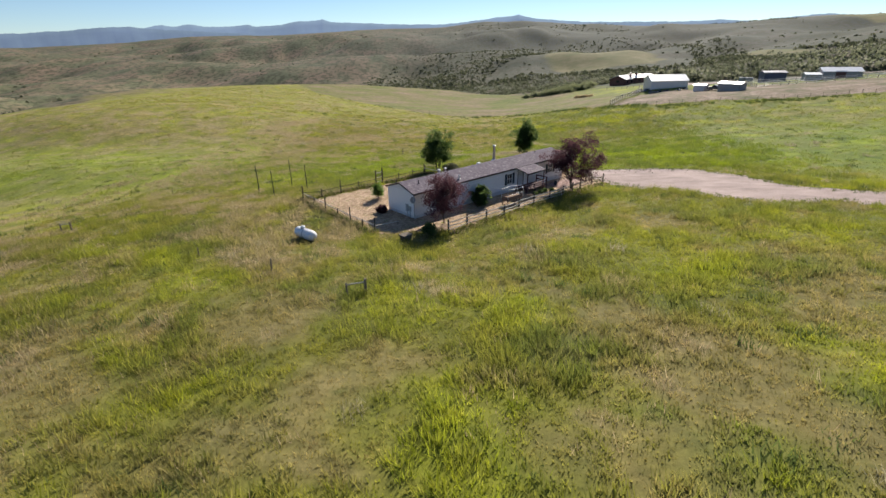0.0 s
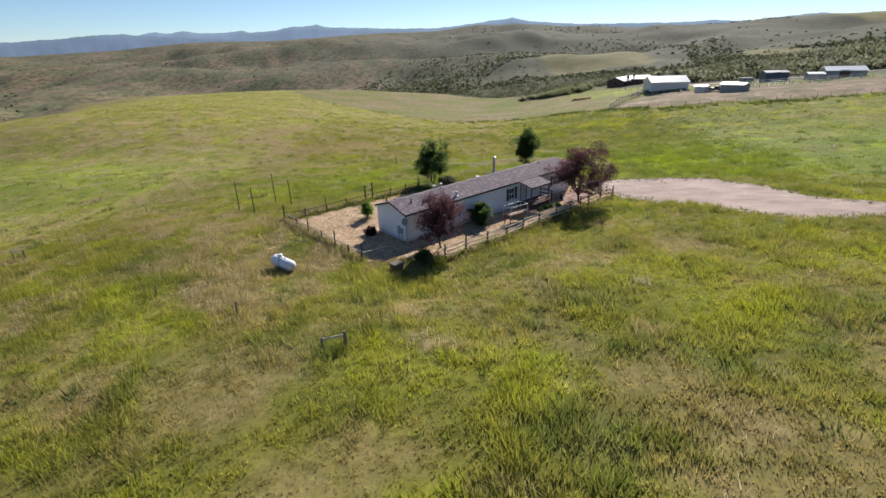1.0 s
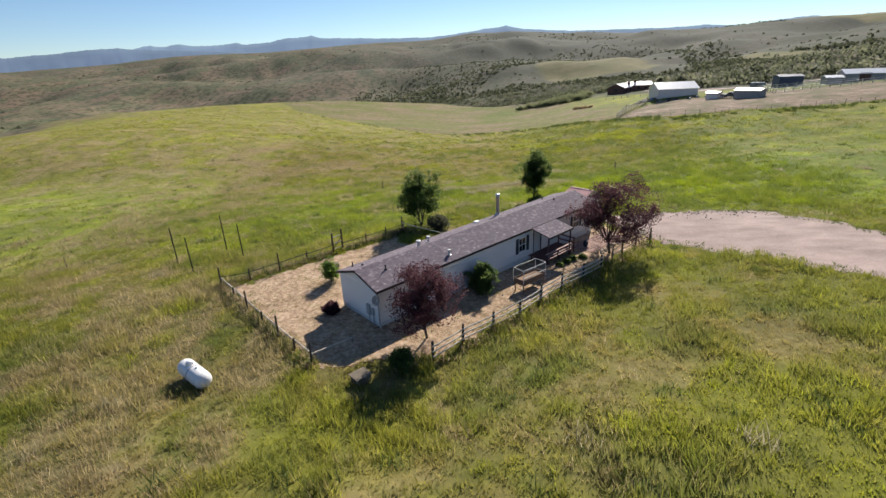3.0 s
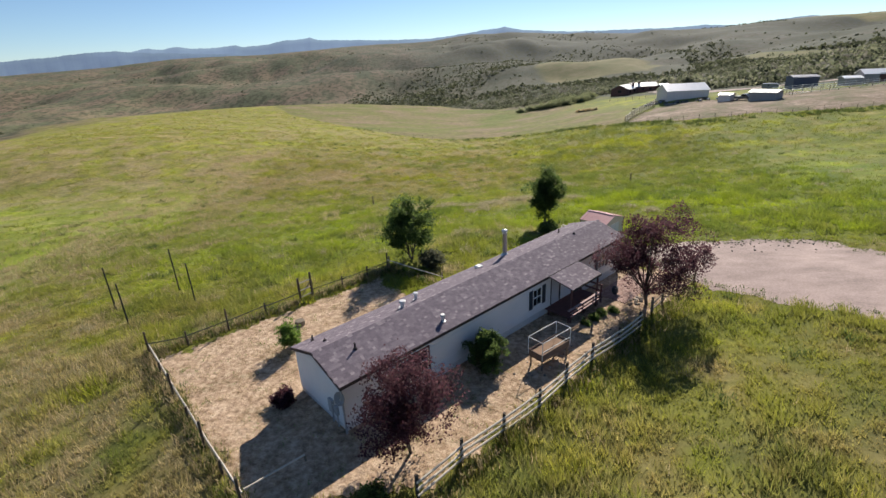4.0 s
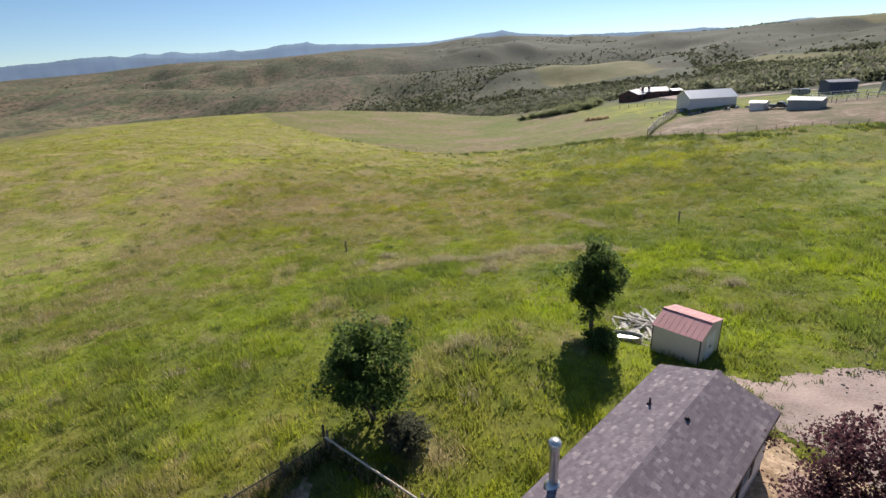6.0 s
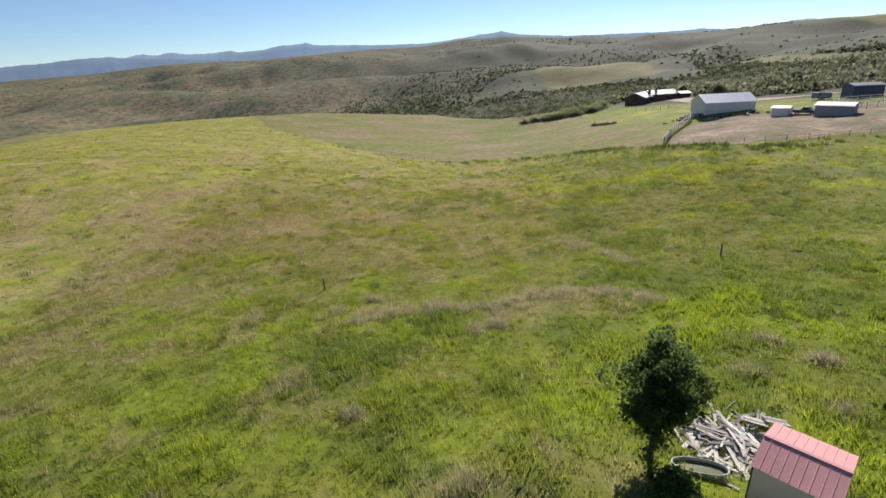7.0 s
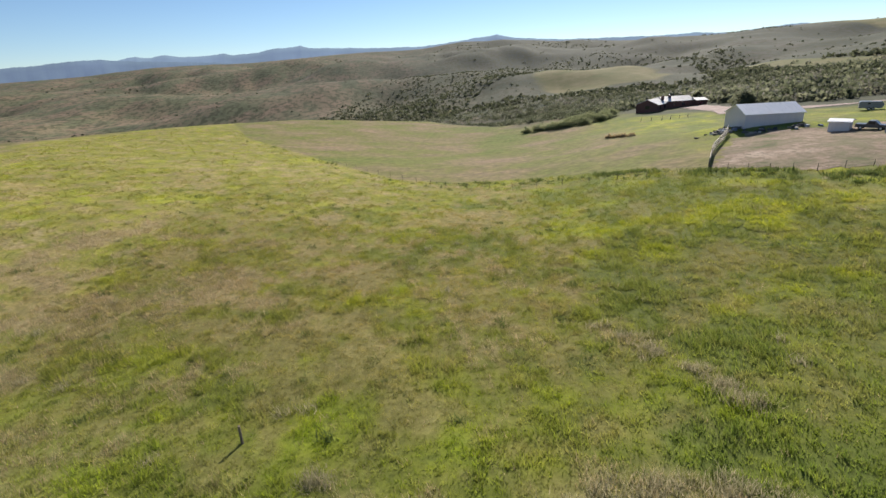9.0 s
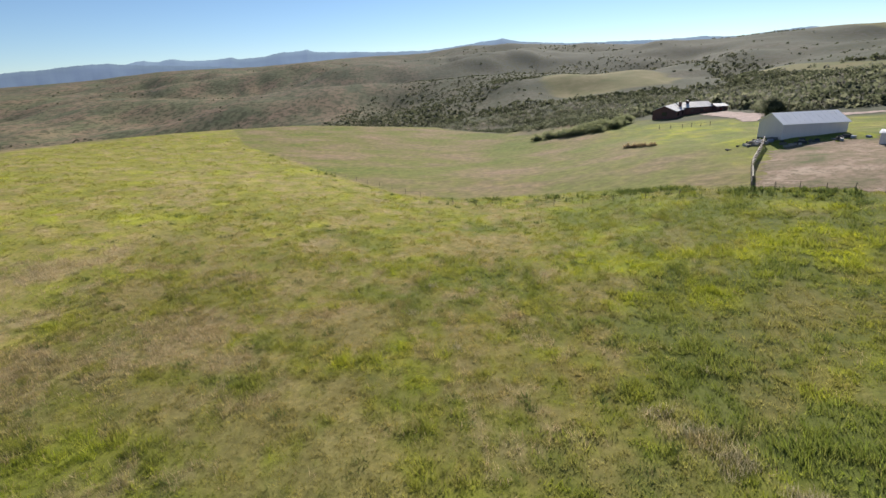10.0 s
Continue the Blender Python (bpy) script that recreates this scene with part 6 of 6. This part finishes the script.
# ---- brush on the hills ----
def scatter_brush():
    rng = np.random.RandomState(61)
    n = 260000
    az = np.radians(rng.uniform(-54, 56, n))
    r = 235 * (1450 / 235) ** rng.uniform(0, 1, n)
    x, y = r * np.sin(az), 45 + r * np.cos(az)
    deg = np.degrees(az)
    crest = np.interp(deg, (-60, -48, -38, -28, -18, -5, 2, 12, 20, 30, 60), (275, 275, 310, 370, 410, 372, 300, 262, 255, 255, 250))
    lush = np.interp(deg, (-60, -42, -20, -10, 0, 14, 40, 60), (0.06, 0.10, 0.30, 0.55, 0.75, 0.95, 0.9, 0.7)) * np.interp(r, (240, 460, 620, 800, 1450), (1.0, 0.9, 0.55, 0.32, 0.22))
    spur, draw = ravines(x, y)
    patch = 0.35 + 0.9 * (mottle(x, y, 45, 62) - 0.45) * 2 + 0.7 * ramp(0.5, 1.0, spur) + 0.35 * ramp(0.6, 1.0, draw)
    keep = (r > crest + 3 * rng.normal(size=n)) & (rng.uniform(size=n) < 0.9 * lush * np.clip(patch, 0.03, 1))
    keep &= (r < 520) | (spur > 0.66) | (rng.uniform(size=n) < 0.06)
    for cx, cy, wx, wy in HAY:
        keep &= ~((np.abs(x - cx) < wx) & (np.abs(y - cy) < wy) & (rng.uniform(size=n) > 0.02))
    keep &= ~((x > 48) & (x < 112) & (y > 140) & (y < 262)) & ~((x > 60) & (x < 104) & (y < 312) & (y > 255)) & ~((x > 60) & (x < 200) & (y < 247)) & ~in_polygon(x, y, RANCH_ROAD) & ~in_corral(x, y) & (y > 205)
    keep &= ~((x > 100) & (x < 150) & (y < 218))
    keep &= (x < 70) | (y > 460) | (rng.uniform(size=n) < 0.85)
    x, y, r = x[keep][:30000], y[keep][:30000], r[keep][:30000]
    z = ground_height(x, y)
    m = len(x)
    size = rng.uniform(0.4, 1.4, m) ** 1.7 * (1 + 0.0011 * r) * (1 + 1.5 * ramp(45, 100, x) * ramp(480, 360, y) * rng.uniform(0.2, 1.4, m)) * (1 - 0.3 * ramp(520, 700, r))
    grey = rng.uniform(size=m) < 0.3
    kind = 0.65 * mottle(x, y, 16, 66, 2) + 0.45 * rng.uniform(size=m) - 0.12 * (x < 60)
    for name, mask, per, leaf, mat, label in (("oak_brush", (r < 470) & (kind < 0.45), 36, 0.17, BRUSH_LEAF, "dark green oak brush on the nearer slopes"), ("willow_brush", (r < 470) & (kind >= 0.45) & (kind < 0.75), 36, 0.16, WILLOW_LEAF, "grey-green willow brush round the ranch"),
                                              ("grey_brush", (r < 470) & (kind >= 0.75), 36, 0.16, GREY_WILLOW, "pale grey leafless-looking brush near the ranch"),
                                              ("far_brush", (r >= 470) & ~grey, 7, 0.55, BRUSH_LEAF, "dark brush scattered over the far hillsides"), ("far_sage", (r >= 470) & grey, 7, 0.5, SAGE, "grey-green sagebrush over the far hillsides")):
        k = int(mask.sum())
        d = rng.normal(size=(k, per, 3))
        d /= np.linalg.norm(d, axis=2)[:, :, None]
        d *= rng.uniform(0.45, 1.0, (k, per, 1)) * rng.uniform(0.75, 1.25, (k, per, 1))
        d[:, :, 2] = np.abs(d[:, :, 2]) * 0.9
        d *= size[mask][:, None, None]
        c = (np.stack([x, y, z], -1)[mask][:, None, :] + d).reshape(-1, 3)
        me = leaf_mesh(name, c, leaf * np.repeat(size[mask], per)[:, None], rng, mat, 0.75)
        tagged(new(name, me), label, "brush", kind="stuff")


scatter_brush()


# ---- grass ----
def clumps(name, x, y, tall, wide, rng, mat, per, label, width=0.03):
    """Rounded clumps of bending blades: tallest in the middle, leaning outwards at the rim; each clump has the colour of its place."""
    n = len(x)
    a, d = rng.uniform(0, 6.2832, (n, per)), np.sqrt(rng.uniform(0, 1, (n, per)))
    way = np.stack([np.cos(a), np.sin(a)], -1)
    ground = np.stack([x, y], -1)[:, None, :] + way * (d * wide[:, None])[:, :, None]
    h = tall[:, None] * (1.05 - 0.55 * d * d) * rng.uniform(0.7, 1.15, (n, per))
    base = np.concatenate([ground, np.broadcast_to((ground_height(x, y) - 0.04)[:, None, None], (n, per, 1))], -1)
    bend = way * (d * h * 0.45)[:, :, None] + rng.normal(size=(n, per, 2)) * (0.28 * h)[:, :, None] + np.array([-0.14, 0.05]) * h[:, :, None]
    tip = base + np.concatenate([bend, h[:, :, None]], -1)
    b = rng.uniform(0, 6.2832, (n, per))
    side = np.stack([np.cos(b), np.sin(b), np.zeros_like(b)], -1) * (width * rng.uniform(0.6, 1.3, (n, per)))[:, :, None]
    verts = np.stack([base - side, base + side, tip], 2).reshape(-1, 3)
    me = quick_mesh(name, verts, np.arange(len(verts)).reshape(-1, 3), mat)
    shares = np.clip(meadow_mix(x, y) * rng.uniform(0.75, 1.2, (n, 1)) + 0.10 * rng.normal(size=(n, 4)), 0, 1)
    grows = me.attributes.new("mix", "FLOAT_COLOR", "FACE")
    grows.data.foreach_set("color", np.repeat(shares, per, axis=0).astype(np.float32).ravel())
    tone = me.attributes.new("tone", "FLOAT", "FACE")
    tone.data.foreach_set("value", np.repeat(np.clip(0.65 * rng.uniform(size=n) + 0.7 * (mottle(x, y, 2.2, 86, 3) - 0.25), 0, 1), per).astype(np.float32))
    return tagged(new(name, me), label, "grass", kind="stuff")


def blades(name, x, y, tall, rng, mat, per, label, width=0.05, spread=0.14, lean=0.45):
    """Tufts of single blades; tall is each tuft's height."""
    n = len(x)
    z = ground_height(x, y) - 0.03
    base = np.stack([x, y, z], -1)[:, None, :] + np.concatenate([rng.normal(size=(n, per, 2)) * spread, np.zeros((n, per, 1))], -1)
    h = tall[:, None] * rng.uniform(0.55, 1.15, (n, per))
    a = rng.uniform(0, 6.2832, (n, per))
    side = np.stack([np.cos(a), np.sin(a), np.zeros_like(a)], -1) * (width * rng.uniform(0.6, 1.3, (n, per)) * (0.4 + tall[:, None]))[:, :, None]
    bend = rng.normal(size=(n, per, 2)) * lean * h[:, :, None] * 0.6 + np.array([-0.10, 0.04]) * h[:, :, None]
    tip = base + np.concatenate([bend, h[:, :, None]], -1)
    verts = np.stack([base - side, base + side, tip], 2).reshape(-1, 3)
    me = quick_mesh(name, verts, np.arange(len(verts)).reshape(-1, 3), mat)
    return tagged(new(name, me), label, "grass", kind="stuff")


def open_field(x, y):
    u, v = house_frame(x, y)
    in_house = (u > -0.3) & (u < 24.5) & (v > -0.5) & (v < 5)
    paved = (u > 19) & (u < 25) & (v > -3) & (v < 0)
    shed_floor = (u > 30.1) & (u < 33.4) & (v > 4.8) & (v < 7.5)
    return ~in_yard(x, y) & ~in_drive(x, y) & ~in_corral(x, y) & ~in_house & ~paved & ~shed_floor


def grow_grass():
    rng = np.random.RandomState(71)
    for x0, x1, y0, y1, n, per, width, grow, label in ((-48, 48, 8, 62, 26000, 21, 0.026, 1.0, "long yellow-green meadow grass in soft clumps"), (-54, 54, 62, 185, 47000, 18, 0.030, 1.0, "long yellow-green meadow grass beyond the house"),
                                                       (-120, 120, 20, 190, 34000, 10, 0.045, 1.25, "yellow-green meadow grass on the outer slopes"), (-150, 80, 120, 300, 24000, 8, 0.07, 1.3, "yellow-green meadow grass towards the far fence")):
        x, y = rng.uniform(x0, x1, n), rng.uniform(y0, y1, n)
        ok = open_field(x, y) & (y < mown_line(x) - 0.5) & (np.abs(x) < 14 + 1.02 * y)
        thin = np.maximum(ramp(115, 185, y), ramp(36, 54, np.abs(x)))
        ok &= rng.uniform(size=n) < (thin if grow > 1.0 else 1 - thin)
        x, y = x[ok], y[ok]
        shares = meadow_mix(x, y)
        lump = mottle(x, y, 3.2, 72, 3)
        tall = (0.24 + 0.48 * ramp(0.30, 0.80, lump) + 0.10 * shares[:, 3]) * rng.uniform(0.75, 1.25, len(x))
        tall = tall * (0.65 if grow > 1.0 else 1.0) * (1 - 0.5 * shares[:, 1])
        clumps("meadow_grass", x, y, tall, rng.uniform(0.25, 0.5, len(x)) * grow * (0.7 + tall), rng, GRASS, per, label, width)
    # rank dark grass stands along the fences of the corral and the mown field
    line = ((-95, 273), (-77, 255), (-50, 224), (-31, 202), (-20, 190), (-8, 186), (4, 184), (16, 182), (25, 177), (33, 172), (40.6, 163), (51, 152), (61, 149.6), (85, 144.6), (125, 142.6))
    k = rng.uniform(0, len(line) - 1.001, 3600)
    i, q = k.astype(int), k - k.astype(int)
    ends = np.array(line)
    x = ends[i, 0] + (ends[i + 1, 0] - ends[i, 0]) * q + rng.normal(size=len(k)) * 0.4
    y = ends[i, 1] + (ends[i + 1, 1] - ends[i, 1]) * q - np.abs(rng.normal(size=len(k))) * 3.0 - 0.2
    keep = rng.uniform(size=len(k)) < np.interp(x, (-95, -10, 20, 45, 125), (0.03, 0.05, 0.3, 0.5, 0.5)) * ramp(0.42, 0.6, mottle(x, y, 4, 83))
    x, y = x[keep], y[keep]
    blades("fence_grass", x, y, rng.uniform(0.35, 0.85, len(x)), rng, WEED, 16, "rank green grass along the far field fence", 0.06, 0.3, 0.5)
    # a low sward fills the ground between the clumps
    n = 150000
    y = rng.uniform(8, 150, n)
    x = rng.uniform(-50, 50, n)
    ok = open_field(x, y) & (np.abs(x) < 14 + 1.02 * y) & (rng.uniform(size=n) > np.maximum(ramp(105, 150, y), ramp(34, 50, np.abs(x))))
    x, y = x[ok], y[ok]
    clumps("sward", x, y, rng.uniform(0.08, 0.22, len(x)), np.full(len(x), 0.3), rng, GRASS, 3, "short grass between the clumps", 0.045)
    # seed heads and straw in patches
    n = 260000
    x, y = rng.uniform(-60, 62, n), rng.uniform(6, 150, n)
    ok = open_field(x, y) & (rng.uniform(size=n) < 0.42 * meadow_mix(x, y)[:, 2] ** 1.3 + 0.004)
    x, y = x[ok], y[ok]
    blades("straw_grass", x, y, rng.uniform(0.3, 0.66, len(x)), rng, STRAW_GRASS, 6, "pale straw seed heads standing in the meadow", 0.016, 0.2, 0.4)
    # dark tussocks and grey brush
    n = 2600
    x, y = rng.uniform(-62, 64, n), rng.uniform(8, 170, n)
    ok = open_field(x, y) & (waves(x, y, 11, 76) + 0.5 * rng.normal(size=n) > 0.35)
    x, y = x[ok], y[ok]
    blades("tussock", x, y, rng.uniform(0.25, 0.6, len(x)), rng, WEED, 40, "dark green weed tussocks in the meadow", 0.035, 0.35, 0.6)
    n = 700
    x, y = rng.uniform(-62, 64, n), rng.uniform(8, 150, n)
    ok = open_field(x, y) & (waves(x, y, 16, 77) + 0.4 * rng.normal(size=n) > 0.6)
    x, y = x[ok], y[ok]
    for spots, count, loose in ((SAGE_LINE, 15, 1.0), (SAGE_DOTS, 7, 0.6), (TRACK, 10, 1.2)):
        for k, (a, b) in enumerate(spots):
            c, d = spots[min(k + 1, len(spots) - 1)] if loose != 0.6 else (a, b)
            q = rng.uniform(0, 1, count)
            x, y = np.append(x, a + (c - a) * q + loose * 0.5 * rng.normal(size=count)), np.append(y, b + (d - b) * q + loose * 0.5 * rng.normal(size=count))
    blades("grey_sage", x, y, rng.uniform(0.3, 0.7, len(x)), rng, GREY_SAGE, 90, "grey sagebrush clumps in the meadow", 0.018, 0.36, 0.6)
    # rank weeds along the yard's fences
    spots = []
    for (u0, v0), (u1, v1), count in (((-4.85, -0.4), (-4.7, 13.9), 260), ((-4.6, 13.9), (4.7, 13.4), 420), ((5.6, 13.4), (13, 13.4), 500), ((0, -5.2), (25, -5.1), 420), ((12.4, 13), (13.2, 8), 200)):
        k = rng.uniform(0, 1, count)
        spots.append(np.stack([u0 + (u1 - u0) * k, v0 + (v1 - v0) * k], -1) + rng.normal(size=(count, 2)) * 0.22)
    uv = np.concatenate(spots)
    x, y = O.x + U.x * uv[:, 0] + V.x * uv[:, 1], O.y + U.y * uv[:, 0] + V.y * uv[:, 1]
    for name, mask, mat, label in (("fence_weeds", rng.uniform(size=len(x)) < 0.5, WEED, "rank green weeds along the yard fence"), ("fence_straw", rng.uniform(size=len(x)) < 0.5, STRAW_GRASS, "dry brown weeds along the yard fence")):
        blades(name, x[mask], y[mask], rng.uniform(0.2, 0.55, mask.sum()), rng, mat, 8, label, 0.035, 0.12, 0.4)
    # thin straw over the dry yard, weeds along the drive's edge
    n = 40000
    x, y = rng.uniform(-20, 26, n), rng.uniform(36, 72, n)
    u, v = house_frame(x, y)
    ok = in_yard(x, y) & ~((u > -0.2) & (u < 24.3) & (v > -0.2) & (v < 4.7)) & ~((u > 14) & (u < 25) & (v > -3) & (v < 0)) & (waves(x, y, 3.0, 78) > -0.35)
    x, y = x[ok], y[ok]
    blades("yard_straw", x, y, rng.uniform(0.06, 0.2, len(x)), rng, STRAW_GRASS, 4, "thin dry straw over the yard", 0.04, 0.12, 0.9)
    ok = rng.uniform(size=len(x)) < 0.10
    blades("yard_weeds", x[ok], y[ok], rng.uniform(0.06, 0.2, ok.sum()), rng, YOUNG_LEAF, 7, "scattered green weeds in the yard", 0.05, 0.14, 0.8)
    n = 30000
    x, y = rng.uniform(10, 70, n), rng.uniform(30, 74, n)
    rim = in_drive(x, y) & ~(in_drive(x + 0.9, y + 0.9) & in_drive(x - 0.9, y - 0.9) & in_drive(x + 0.9, y - 0.9) & in_drive(x - 0.9, y + 0.9))
    rim &= rng.uniform(size=n) < 0.6
    blades("drive_weeds", x[rim], y[rim], rng.uniform(0.1, 0.3, rim.sum()), rng, WEED, 6, "weeds along the gravel edge", 0.05, 0.14, 0.6)


grow_grass()


def scatter_stones():
    """Loose stones along the gravel's far edge, by the planter and beside the brick walk."""
    rng = random.Random(81)
    kinds = []
    for k in range(5):
        b = bmesh.new()
        bmesh.ops.create_icosphere(b, subdivisions=1, radius=1.0)
        for v in b.verts:
            v.co *= rng.uniform(0.7, 1.2)
            v.co.z *= 0.65
        me = bpy.data.meshes.new("stone")
        b.to_mesh(me)
        b.free()
        me.materials.append(STONE)
        kinds.append(me)
    spots = []
    for k in range(150):
        t = rng.random()
        spots.append((20 + 11 * t + rng.gauss(0, 0.5), 68.2 + rng.gauss(0, 1.2), rng.uniform(0.03, 0.11)))
    for k in range(70):
        p = O + U * rng.uniform(19.2, 25) + V * rng.gauss(-3.1, 0.18)
        spots.append((p.x, p.y, rng.uniform(0.07, 0.17)))
    for k in range(50):
        p = O + U * rng.uniform(8, 18) + V * rng.uniform(-4.2, -2.2)
        spots.append((p.x, p.y, rng.uniform(0.03, 0.09)))
    for x, y, r in spots:
        ob = new("stone", rng.choice(kinds))
        ob.matrix_basis = pose(x, y, ground_at(x, y) + 0.02 + r * 0.25, rng.uniform(-20, 20), rng.uniform(-20, 20), rng.uniform(0, 360)) @ Matrix.Diagonal((r, r, r, 1))
        tagged(ob, "loose grey-brown stone on dry ground", "stone", "loose stones round the yard")


STONE = tinted("field_stone", (0.0, 0.13, 0.11, 0.09), (0.6, 0.26, 0.22, 0.18), (1.0, 0.42, 0.37, 0.31), bump=0.004)
scatter_stones()
lay_shingles()
